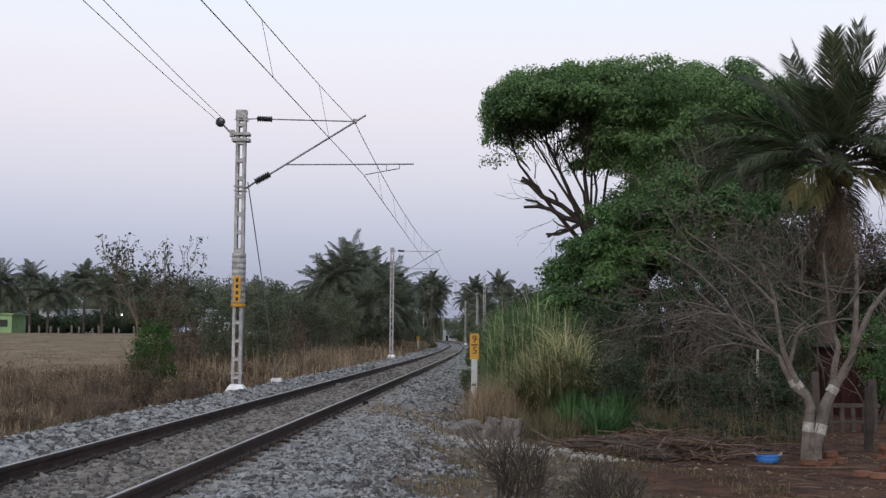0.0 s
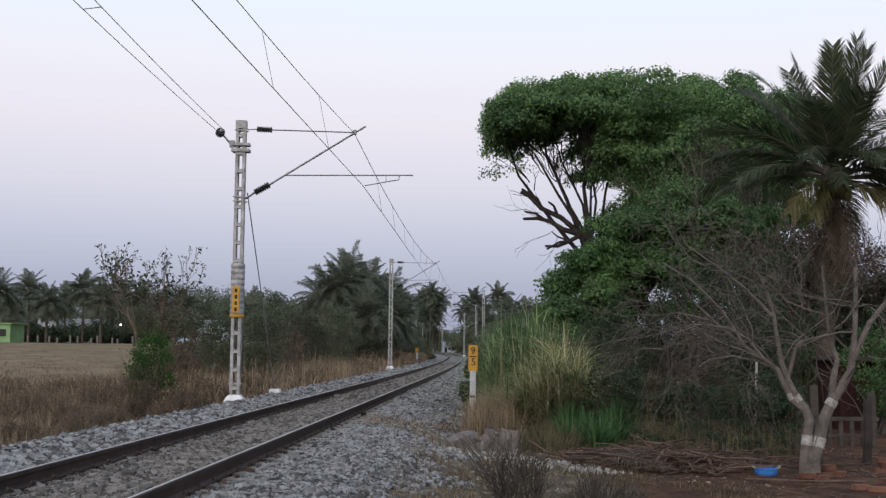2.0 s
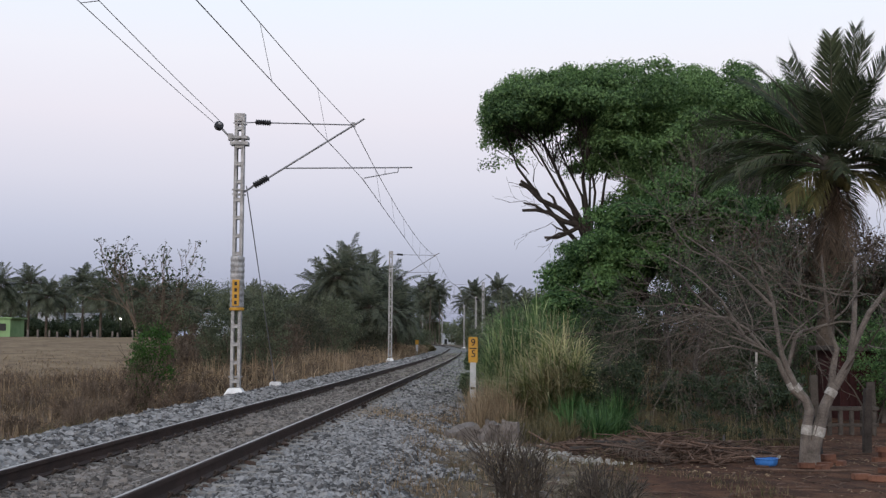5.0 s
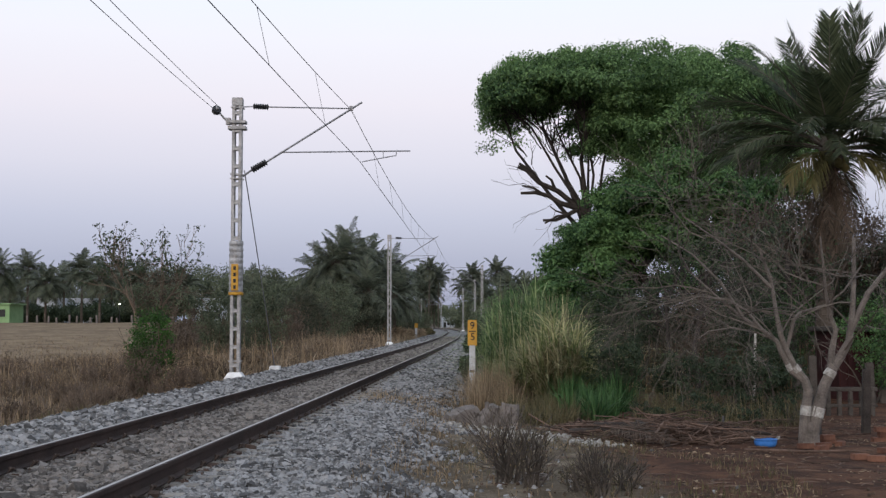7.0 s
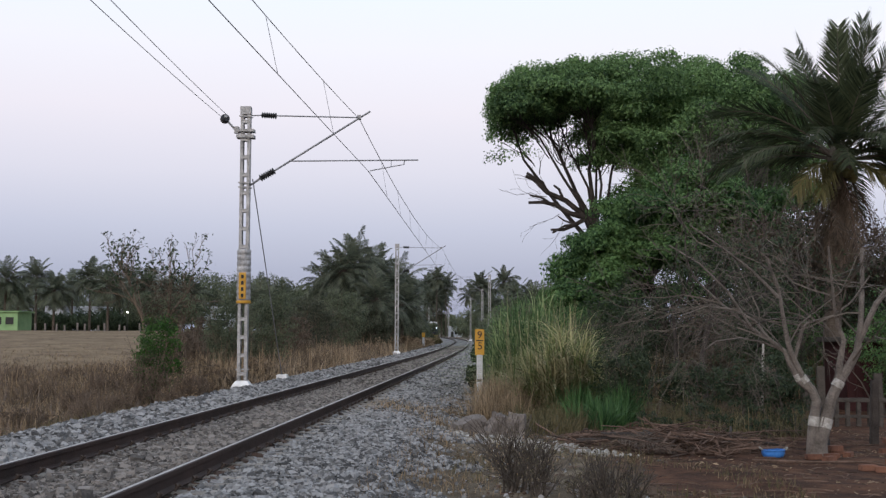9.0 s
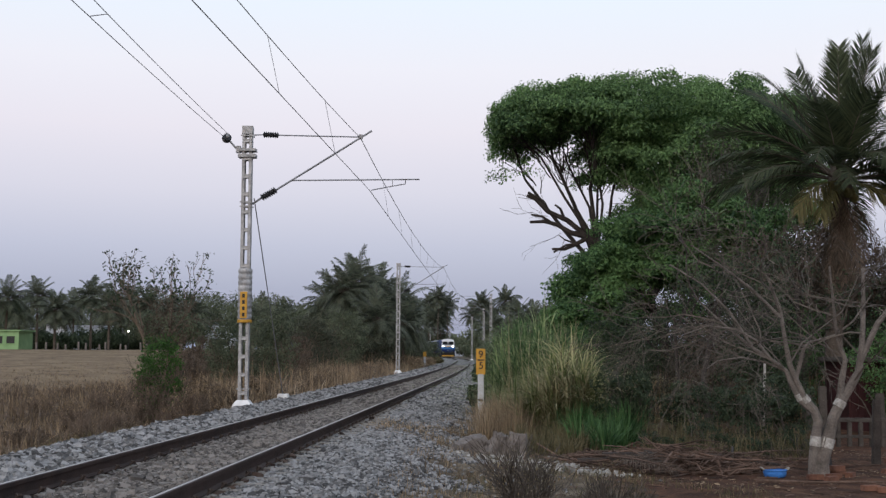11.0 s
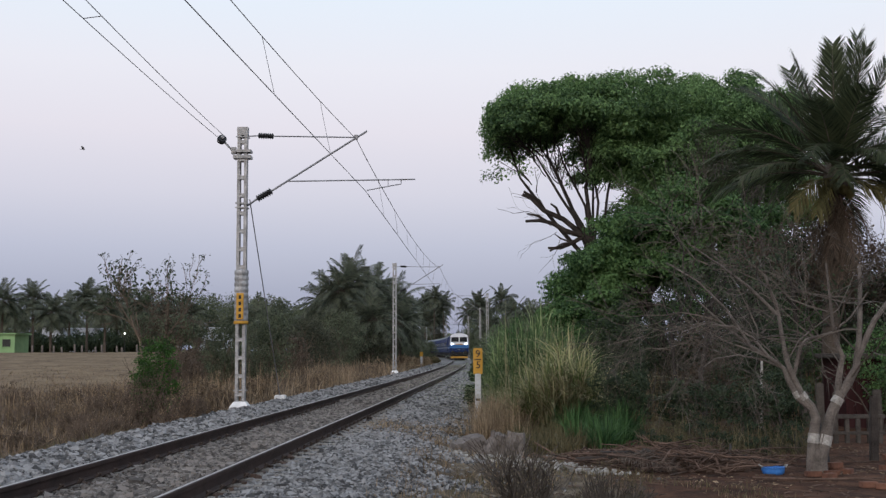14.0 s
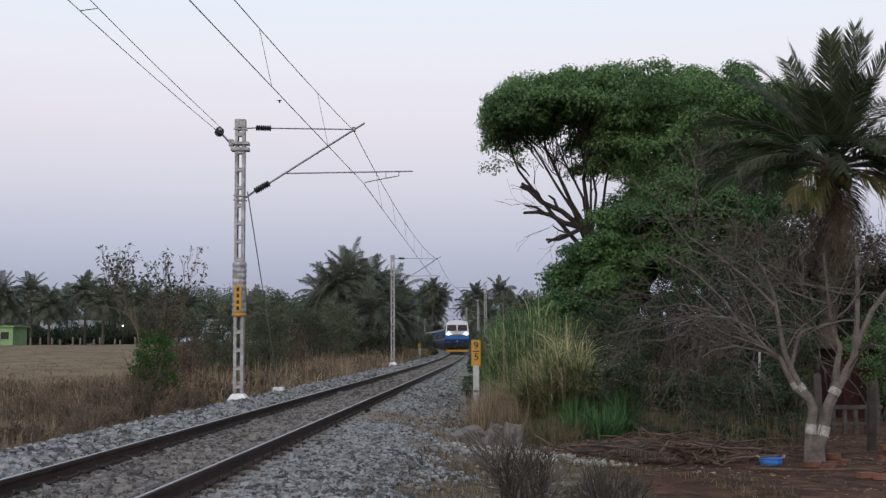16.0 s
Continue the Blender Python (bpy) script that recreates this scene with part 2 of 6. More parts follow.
def ground_material():
    """Soil, field stubble, red earth and ballast grit, by the zones stored on the ground."""
    m = bpy.data.materials.new("ground_soil")
    m.use_nodes = True
    nt = m.node_tree
    nt.nodes.clear()
    N, L = nt.nodes.new, nt.links.new
    out, b = N("ShaderNodeOutputMaterial"), N("ShaderNodeBsdfPrincipled")
    b.inputs["Roughness"].default_value = 0.95
    b.inputs["Specular IOR Level"].default_value = 0.15
    tc = N("ShaderNodeTexCoord")
    at = N("ShaderNodeAttribute")
    at.attribute_name = "zone"
    sep = N("ShaderNodeSeparateColor")
    L(at.outputs["Color"], sep.inputs[0])
    big, mid, small = N("ShaderNodeTexNoise"), N("ShaderNodeTexNoise"), N("ShaderNodeTexNoise")
    for n, sc in ((big, 0.35), (mid, 2.2), (small, 22.0)):
        n.inputs["Scale"].default_value = sc
        n.inputs["Detail"].default_value = 6
        L(tc.outputs["Object"], n.inputs["Vector"])
    vor = N("ShaderNodeTexVoronoi")
    vor.inputs["Scale"].default_value = 17.0
    L(tc.outputs["Object"], vor.inputs["Vector"])

    def ramp(source, stops):
        r = N("ShaderNodeValToRGB")
        e = r.color_ramp.elements
        while len(e) < len(stops):
            e.new(0.5)
        for k, (p, c) in enumerate(stops):
            e[k].position, e[k].color = p, (*c, 1)
        L(source, r.inputs[0])
        return r.outputs[0]

    def mix(f, a, c):
        x = N("ShaderNodeMix")
        x.data_type = "RGBA"
        L(f, x.inputs[0])
        L(a, x.inputs[6])
        L(c, x.inputs[7])
        return x.outputs[2]

    def edge(channel, width=0.35):
        """Breaks a zone's border up with noise."""
        a = N("ShaderNodeMath")
        a.operation = "MULTIPLY_ADD"
        L(mid.outputs[0], a.inputs[0])
        a.inputs[1].default_value = 0.9
        L(channel, a.inputs[2])
        r = N("ShaderNodeMapRange")
        r.inputs[1].default_value, r.inputs[2].default_value = 0.95 - width / 2, 0.95 + width / 2
        L(a.outputs[0], r.inputs[0])
        return r.outputs[0]

    both = N("ShaderNodeMath")
    both.operation = "MULTIPLY_ADD"
    L(small.outputs[0], both.inputs[0])
    both.inputs[1].default_value = 0.5
    L(mid.outputs[0], both.inputs[2])
    dry = ramp(both.outputs[0], [(0.48, (0.048, 0.037, 0.026)), (0.72, (0.088, 0.069, 0.048)), (0.95, (0.175, 0.143, 0.106))])
    red = ramp(both.outputs[0], [(0.45, (0.018, 0.010, 0.007)), (0.70, (0.048, 0.023, 0.014)), (0.98, (0.112, 0.055, 0.032))])
    patchy = N("ShaderNodeMath")
    patchy.operation = "MULTIPLY_ADD"
    L(big.outputs[0], patchy.inputs[0])
    patchy.inputs[1].default_value = 1.1
    L(both.outputs[0], patchy.inputs[2])
    shifted = N("ShaderNodeMath")
    shifted.operation = "SUBTRACT"
    L(patchy.outputs[0], shifted.inputs[0])
    shifted.inputs[1].default_value = 0.55
    field = ramp(shifted.outputs[0], [(0.45, (0.085, 0.058, 0.035)), (0.72, (0.150, 0.107, 0.066)), (0.98, (0.22, 0.165, 0.105))])
    grit = ramp(vor.outputs["Color"], [(0.1, (0.07, 0.067, 0.065)), (0.5, (0.15, 0.148, 0.145)), (0.95, (0.27, 0.265, 0.265))])
    c = mix(edge(sep.outputs[1]), dry, red)
    c = mix(edge(sep.outputs[2]), c, field)
    c = mix(edge(sep.outputs[0]), c, grit)
    L(c, b.inputs["Base Color"])
    bp = N("ShaderNodeBump")
    bp.inputs["Strength"].default_value = 0.7
    bp.inputs["Distance"].default_value = 0.04
    L(both.outputs[0], bp.inputs["Height"])
    L(bp.outputs[0], b.inputs["Normal"])
    L(b.outputs[0], out.inputs[0])
    return m


M_GROUND = ground_material()


# ---------------------------------------------------------------- mesh tools
rng = np.random.default_rng(7)


def mesh_fast(name, verts, faces, mat, smooth=False):
    """A mesh from arrays; all faces have the same number of corners."""
    verts, faces = np.asarray(verts, dtype=np.float32), np.asarray(faces, dtype=np.int32)
    me = bpy.data.meshes.new(name)
    n, k = faces.shape
    me.vertices.add(len(verts))
    me.vertices.foreach_set("co", verts.ravel())
    me.loops.add(n * k)
    me.loops.foreach_set("vertex_index", faces.ravel())
    me.polygons.add(n)
    me.polygons.foreach_set("loop_start", np.arange(0, n * k, k, dtype=np.int32))
    me.polygons.foreach_set("use_smooth", np.full(n, smooth))
    me.update(calc_edges=True)
    me.materials.append(mat)
    return me


def part(name, data, mat=None, parent=None, label="", at=None):
    """One mesh object (from a bmesh, a mesh or a Geo) under a thing or a part."""
    if isinstance(data, Geo):
        data = data.mesh(name, mat)
    elif isinstance(data, bmesh.types.BMesh):
        me = bpy.data.meshes.new(name)
        data.to_mesh(me)
        data.free()
        me.materials.append(mat)
        data = me
    ob = new(name, data)
    if parent is not None:
        ob.parent = parent
    if at is not None:
        ob.matrix_basis = at
    if label:
        tagged(ob, label)
    return ob


def thing(name, label, category, at=None, group="", kind=""):
    ob = new(name)
    ob.empty_display_size = 0.1
    if at is not None:
        ob.matrix_basis = at
    return tagged(ob, label, category, group, kind)


class Geo:
    """Gathers quads and triangles (as quads with a repeated corner avoided) for one mesh."""

    def __init__(self):
        self.v, self.f = [], []

    def box(self, x0, x1, y0, y1, z0, z1, m=None, top=(1, 1)):
        """A box; top: the scale of its upper face."""
        cx, cy = (x0 + x1) / 2, (y0 + y1) / 2
        n = len(self.v)
        for z, (sx, sy) in ((z0, (1, 1)), (z1, top)):
            for x, y in ((x0, y0), (x1, y0), (x1, y1), (x0, y1)):
                p = Vector((cx + (x - cx) * sx, cy + (y - cy) * sy, z))
                self.v.append(tuple(m @ p if m else p))
        for q in ((3, 2, 1, 0), (4, 5, 6, 7), (0, 1, 5, 4), (1, 2, 6, 5), (2, 3, 7, 6), (3, 0, 4, 7)):
            self.f.append(tuple(n + i for i in q))
        return self

    def tube(self, pts, radii, sides=6, caps=True):
        """A tube along points, with a radius at each."""
        pts = [Vector(p) for p in pts]
        if not hasattr(radii, "__len__"):
            radii = [radii] * len(pts)
        n0 = len(self.v)
        side = None
        for i, p in enumerate(pts):
            d = (pts[min(i + 1, len(pts) - 1)] - pts[max(i - 1, 0)]).normalized()
            if side is None:
                side = d.cross(Vector((0, 0, 1)) if abs(d.z) < 0.9 else Vector((1, 0, 0))).normalized()
            side = (side - d * side.dot(d)).normalized()
            up = d.cross(side)
            for k in range(sides):
                a = 2 * math.pi * k / sides
                self.v.append(tuple(p + (side * math.cos(a) + up * math.sin(a)) * radii[i]))
        for i in range(len(pts) - 1):
            for k in range(sides):
                a, b = n0 + i * sides + k, n0 + i * sides + (k + 1) % sides
                self.f.append((a, b, b + sides, a + sides))
        if caps:
            self.f.append(tuple(n0 + k for k in reversed(range(sides))))
            e = n0 + (len(pts) - 1) * sides
            self.f.append(tuple(e + k for k in range(sides)))
        return self

    def lathe(self, profile, m=None, sides=16):
        """Turned about z: (radius, height) from below to above."""
        n0 = len(self.v)
        for r, z in profile:
            for k in range(sides):
                a = 2 * math.pi * k / sides
                p = Vector((r * math.cos(a), r * math.sin(a), z))
                self.v.append(tuple(m @ p if m else p))
        for i in range(len(profile) - 1):
            for k in range(sides):
                a, b = n0 + i * sides + k, n0 + i * sides + (k + 1) % sides
                self.f.append((a, b, b + sides, a + sides))
        self.f.append(tuple(n0 + k for k in reversed(range(sides))))
        e = n0 + (len(profile) - 1) * sides
        self.f.append(tuple(e + k for k in range(sides)))
        return self

    def sweep(self, section, frames_):
        """A closed section of (across, up) carried along a list of matrices."""
        n0, k = len(self.v), len(section)
        for m in frames_:
            for a, b in section:
                self.v.append(tuple(m @ Vector((a, 0, b))))
        for i in range(len(frames_) - 1):
            for j in range(k):
                a, b = n0 + i * k + j, n0 + i * k + (j + 1) % k
                self.f.append((a, b, b + k, a + k))
        self.f.append(tuple(n0 + j for j in reversed(range(k))))
        e = n0 + (len(frames_) - 1) * k
        self.f.append(tuple(e + j for j in range(k)))
        return self

    def mesh(self, name, mat, smooth=False):
        me = bpy.data.meshes.new(name)
        me.from_pydata(self.v, [], self.f)
        me.materials.append(mat)
        if smooth:
            for p in me.polygons:
                p.use_smooth = True
        return me


def bevelled(g, width=0.01):
    """A bmesh of a Geo with rounded edges."""
    bm = bmesh.new()
    vs = [bm.verts.new(p) for p in g.v]
    for q in g.f:
        bm.faces.new([vs[i] for i in q])
    bmesh.ops.recalc_face_normals(bm, faces=bm.faces)
    bmesh.ops.bevel(bm, geom=bm.edges[:], offset=width, segments=2, affect="EDGES")
    return bm


def rotations(n, tilt=1.0):
    """n random rotation matrices; tilt < 1 keeps z nearer to upright."""
    a, b, c = rng.uniform(0, 2 * np.pi, n), rng.normal(0, 1, n) * tilt, rng.normal(0, 1, n) * tilt
    ca, sa, cb, sb, cc, sc = np.cos(a), np.sin(a), np.cos(b), np.sin(b), np.cos(c), np.sin(c)
    rz = np.zeros((n, 3, 3))
    rz[:, 0, 0], rz[:, 0, 1], rz[:, 1, 0], rz[:, 1, 1], rz[:, 2, 2] = ca, -sa, sa, ca, 1
    rx = np.zeros((n, 3, 3))
    rx[:, 0, 0], rx[:, 1, 1], rx[:, 1, 2], rx[:, 2, 1], rx[:, 2, 2] = 1, cb, -sb, sb, cb
    ry = np.zeros((n, 3, 3))
    ry[:, 1, 1], ry[:, 0, 0], ry[:, 0, 2], ry[:, 2, 0], ry[:, 2, 2] = 1, cc, sc, -sc, cc
    return rz @ rx @ ry


def scatter(tv, tf, rot, loc, size):
    """Copies of a template at many places, as vertex and face arrays."""
    tv, tf = np.asarray(tv, float), np.asarray(tf, int)
    n = len(loc)
    size = np.asarray(size, float).reshape(n, 1, -1)
    v = np.einsum("nij,nkj->nki", rot, tv[None] * size) + loc[:, None, :]
    f = tf[None] + (np.arange(n) * len(tv))[:, None, None]
    return v.reshape(-1, 3), f.reshape(-1, tf.shape[1])


LEAF_V = [(0, 0, 0), (0.26, 0.45, 0.06), (0, 1, -0.08), (-0.26, 0.45, 0.06)]
LEAF_F = [(0, 1, 2, 3)]


def facing(normal):
    """Rotations that turn leaves so that their upper sides face along the given directions."""
    n = normal / np.maximum(np.linalg.norm(normal, axis=1), 1e-6)[:, None]
    a = rng.normal(0, 1, n.shape) + [0, 0, -0.5]
    a -= n * np.sum(a * n, axis=1)[:, None]
    a /= np.maximum(np.linalg.norm(a, axis=1), 1e-6)[:, None]
    return np.stack([np.cross(a, n), a, n], axis=2)


def leaves(name, centres, radius, count, size, mat, parent, ragged=0.55, outward=None):
    """A crown of single leaves in clumps round the centres; the leaves face outwards and up."""
    centres = np.asarray(centres, float)
    radius = np.broadcast_to(np.asarray(radius, float), (len(centres),))
    idx = np.repeat(np.arange(len(centres)), count)
    off = np.clip(rng.normal(0, 0.5, (len(idx), 3)), -0.85, 0.85) * [1, 1, 0.7]
    loc = centres[idx] + off * radius[idx][:, None]
    s = rng.uniform(0.6, 1.25, len(loc)) * size
    if outward is None:
        outward = centres - centres.mean(axis=0)
        outward = outward / np.maximum(np.linalg.norm(outward, axis=1), 0.3)[:, None]
    n = off + 0.7 * outward[idx] + [0, 0, 0.35] + rng.normal(0, ragged, off.shape)
    v, f = scatter(LEAF_V, LEAF_F, facing(n), loc, s)
    return part(name, mesh_fast(name, v, f, mat), None, parent)


def bough_leaves(name, boughs, per_bough, clump, count, size, mat, parent, ragged=0.5, thin=0.0):
    """Boughs (x, y, z, width, height): domes of leaf clumps, fuller above, hollow below."""
    boughs = np.asarray(boughs, float)
    idx = np.repeat(np.arange(len(boughs)), per_bough)
    d = rng.normal(0, 1, (len(idx), 3))
    d /= np.linalg.norm(d, axis=1)[:, None]
    d[:, 2] = np.where(d[:, 2] < -0.25, -d[:, 2], d[:, 2])
    r = rng.uniform(0.72, 1.06, len(idx))[:, None]
    b = boughs[idx]
    c = b[:, :3] + d * r * np.stack([b[:, 3], b[:, 3], b[:, 4]], 1)
    if thin:
        keep = rng.uniform(0, 1, len(c)) > thin
        c, d = c[keep], d[keep]
    return leaves(name, c, clump, count, size, mat, parent, ragged, d)


def blades(name, loc, height, lean, width, mat, parent=None, segs=3, away=None):
    """Grass: tapering blades of several segments that bend over."""
    n = len(loc)
    h = np.asarray(height, float)
    a = rng.uniform(0, 2 * np.pi, n) if away is None else away + rng.normal(0, 0.5, n)
    b = a + rng.normal(np.pi / 2, 0.5, n)
    l = np.abs(rng.normal(0, 1, n)) * lean
    vs = []
    for i in range(segs + 1):
        t = i / segs
        c = loc + np.stack([np.cos(a) * l * t ** 1.8 * h, np.sin(a) * l * t ** 1.8 * h, h * (t - 0.5 * np.minimum(l, 1.3) * t ** 2.6)], 1)
        w = width * (1 - t) ** 0.6 if i < segs else width * 0.05
        d = np.stack([np.cos(b), np.sin(b), np.zeros(n)], 1) * (w * np.ones(n))[:, None]
        vs += [c - d, c + d]
    v = np.stack(vs, 1)
    k = 2 * (segs + 1)
    tf = np.array([(2 * i, 2 * i + 1, 2 * i + 3, 2 * i + 2) for i in range(segs)])
    f = tf[None] + (np.arange(n) * k)[:, None, None]
    return part(name, mesh_fast(name, v.reshape(-1, 3), f.reshape(-1, 4), mat), None, parent)


# ---------------------------------------------------------------- the line of the track
LINE_Y = np.array([-60, -20, 10, 30, 50, 75, 105, 135, 160, 190, 222, 264, 320, 400, 500, 620, 760])
LINE_X = np.array([-6.6, -4.85, -3.53, -2.62, -1.72, -0.62, 0.42, 1.06, 1.48, 1.72, 1.12, -0.5, -4.2, -12.0, -26.0, -47.0, -76.0])


def xc(y):
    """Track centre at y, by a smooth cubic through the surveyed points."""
    y = np.asarray(y, float)
    m = np.gradient(LINE_X, LINE_Y)
    i = np.clip(np.searchsorted(LINE_Y, y) - 1, 0, len(LINE_Y) - 2)
    h = LINE_Y[i + 1] - LINE_Y[i]
    t = np.clip((y - LINE_Y[i]) / h, 0, 1)
    return ((2 * t ** 3 - 3 * t ** 2 + 1) * LINE_X[i] + (t ** 3 - 2 * t ** 2 + t) * h * m[i]
            + (3 * t ** 2 - 2 * t ** 3) * LINE_X[i + 1] + (t ** 3 - t ** 2) * h * m[i + 1])


def on_track(y, u=0.0, z=0.0):
    """A pose on the track: x across, y along it, away from the camera."""
    dx = float(xc(y + 0.5) - xc(y - 0.5))
    a = -math.degrees(math.atan(dx))
    return pose(float(xc(y)), y, 0, 0, 0, a) @ pose(u, 0, z)


def smooth(a, b, x):
    t = np.clip((x - a) / (b - a), 0, 1)
    return t * t * (3 - 2 * t)


def wave(x, y, s):
    return np.sin(x * 1.3 * s + 1.7) * np.cos(y * 1.1 * s + 0.4) + 0.5 * np.sin(x * 2.9 * s + y * 2.3 * s)


def ground_z(x, y):
    """Height of the ground: rail tops lie at 0."""
    x, y = np.asarray(x, float), np.asarray(y, float)
    u = x - xc(y)
    right = -0.45 + 0.05 * smooth(25, 60, y) + 0.03 * wave(x, y, 0.6)
    left = -0.85 + 0.05 * wave(x, y, 0.5)
    rise = smooth(40, 150, y) * smooth(10, 26, -u) * 1.75 + smooth(60, 130, y) * smooth(3, 8, -u) * 0.35
    side = np.where(u > 0, right, left + rise)
    bed = -0.20 - 0.10 * smooth(1.5, 2.9, u) - 0.03 * (1 - smooth(1.15, 1.6, np.abs(u)))
    k = np.where(u > 0, 1 - smooth(2.5, 3.6, u), 1 - smooth(2.75, 4.4, -u))
    return side * (1 - k) + bed * k


def build_ground():
    """One sheet, finer near the track and the camera, out to the horizon."""
    us = np.concatenate([[-2500, -1500, -900, -600, -400, -260, -180, -130], np.arange(-100, -30, 7), np.arange(-30, -8, 1.5), np.arange(-8, -2.2, 0.22),
                         np.arange(-2.2, 2.2, 0.4), np.arange(2.2, 6, 0.2), np.arange(6, 16, 0.45), np.arange(16, 60, 4), [70, 90, 130, 200, 320, 500, 900, 1500, 2500]])
    ys = np.concatenate([[-2500, -1200, -600, -300, -120, -60, -30, -15], np.arange(-8, 6, 1.0), np.arange(6, 40, 0.4), np.arange(40, 90, 1.5), np.arange(90, 300, 5), [320, 350, 400, 460, 540, 640, 800, 1100, 1600, 2500]])
    U, Y = np.meshgrid(us, ys)
    X = U + xc(Y)
    Z = ground_z(X, Y)
    near = (np.abs(Y) < 60) & (np.abs(U) < 20)
    Z = Z + np.where(near, rng.normal(0, 0.008, Z.shape), 0)
    v = np.stack([X, Y, Z], -1).reshape(-1, 3)
    r, c = U.shape
    i = (np.arange(r - 1)[:, None] * c + np.arange(c - 1)[None]).ravel()
    f = np.stack([i, i + 1, i + c + 1, i + c], 1)
    me = mesh_fast("ground", v, f, M_GROUND, True)
    zone = np.zeros((r, c, 4), np.float32)
    zone[..., 0] = np.where(U > 0, 1 - smooth(2.0, 3.5, U), 1 - smooth(2.6, 3.3, -U))
    zone[..., 0] *= 1 - 0.9 * np.exp(-((Y - 24.5 + 1.2 * (U - 1.6)) / 2.0) ** 2) * (U > 0.95)
    zone[..., 1] = smooth(1.0, 3.4, X) * (1 - smooth(24, 34, Y))
    zone[..., 2] = smooth(9, 13, -U) * smooth(18, 40, Y)
    zone[..., 3] = 1
    att = me.attributes.new("zone", "FLOAT_COLOR", "POINT")
    att.data.foreach_set("color", zone.ravel())
    tagged(part("ground", me), "dry earth with red soil, stubble field and raised track bed", "ground", kind="structure")


build_ground()


# ---------------------------------------------------------------- track
def build_track():
    track = thing("railway_track", "single broad-gauge railway track curving away on grey ballast", "railway track", kind="structure")
    ys = np.concatenate([np.arange(-14, 60, 1.5), np.arange(60, 480, 4.0)])
    body = [(-0.075, -0.172), (0.075, -0.172), (0.075, -0.160), (0.012, -0.140), (0.010, -0.052), (0.036, -0.042), (0.036, -0.006), (0.030, 0.0),
            (-0.030, 0.0), (-0.036, -0.006), (-0.036, -0.042), (-0.010, -0.052), (-0.012, -0.140), (-0.075, -0.160)]
    head = [(-0.018, -0.001), (0.018, -0.001), (0.015, 0.003), (-0.015, 0.003)]
    for u in (-0.872, 0.872):
        rail = part("rail", Geo().sweep(body, [on_track(float(y), u) for y in ys]), M_RAIL, track, "rusty brown rail with worn shiny head")
        part("running_surface", Geo().sweep(head, [on_track(float(y), u) for y in ys]), M_RAIL_TOP, rail, "polished steel running surface")
    sl = Geo().box(-1.37, 1.37, -0.13, 0.13, -0.40, -0.185, top=(0.98, 0.72))
    sl.box(-1.05, -0.70, -0.10, 0.10, -0.19, -0.172, top=(0.96, 0.9)).box(0.70, 1.05, -0.10, 0.10, -0.19, -0.172, top=(0.96, 0.9))
    me = sl.mesh("sleeper", M_SLEEPER)
    clip = Geo()
    for u in (-0.872, 0.872):
        for s in (-1, 1):
            x = u + s * 0.095
            clip.tube([(x, -0.06, -0.165), (x + s * 0.03, -0.04, -0.125), (x, 0.0, -0.115), (x + s * 0.03, 0.04, -0.125), (x - s * 0.02, 0.06, -0.15)], 0.014, 5)
    cme = clip.mesh("rail_clips", M_CLIP)
    y = 4.0
    while y < 130:
        s = part("sleeper", me, None, track, at=on_track(y))
        if y < 75:
            part("rail_clips", cme, None, s)
        y += 0.60


CUBE_V = np.array([(-.5, -.42, -.4), (.42, -.5, -.36), (.5, .4, -.42), (-.4, .5, -.38), (-.38, -.3, .4), (.34, -.42, .36), (.4, .3, .44), (-.45, .38, .3)])
CUBE_F = [(3, 2, 1, 0), (4, 5, 6, 7), (0, 1, 5, 4), (1, 2, 6, 5), (2, 3, 7, 6), (3, 0, 4, 7)]


def stone_field(name, n, y0, y1, u0, u1, size, mat, label, lift=0.0, keep=None):
    """Loose stones on the bed, more of them nearer."""
    t = rng.uniform(0, 1, n)
    y = y0 * (y1 / y0) ** t
    u = rng.uniform(u0, u1, n)
    x = u + xc(y)
    ok = (np.abs(np.abs(u) - 0.872) > 0.10)
    if keep is not None:
        ok &= keep(u, y)
    x, y, u = x[ok], y[ok], u[ok]
    s = rng.lognormal(0, 0.30, len(x))[:, None] * size * rng.uniform(0.7, 1.3, (len(x), 3))
    loc = np.stack([x, y, ground_z(x, y) + lift + rng.uniform(-0.2, 0.45, len(x)) * size], 1)
    v, f = scatter(CUBE_V, CUBE_F, rotations(len(x), 1.5), loc, s)
    ob = part(name, mesh_fast(name, v, f, mat))
    return tagged(ob, label, "ballast", kind="stuff")


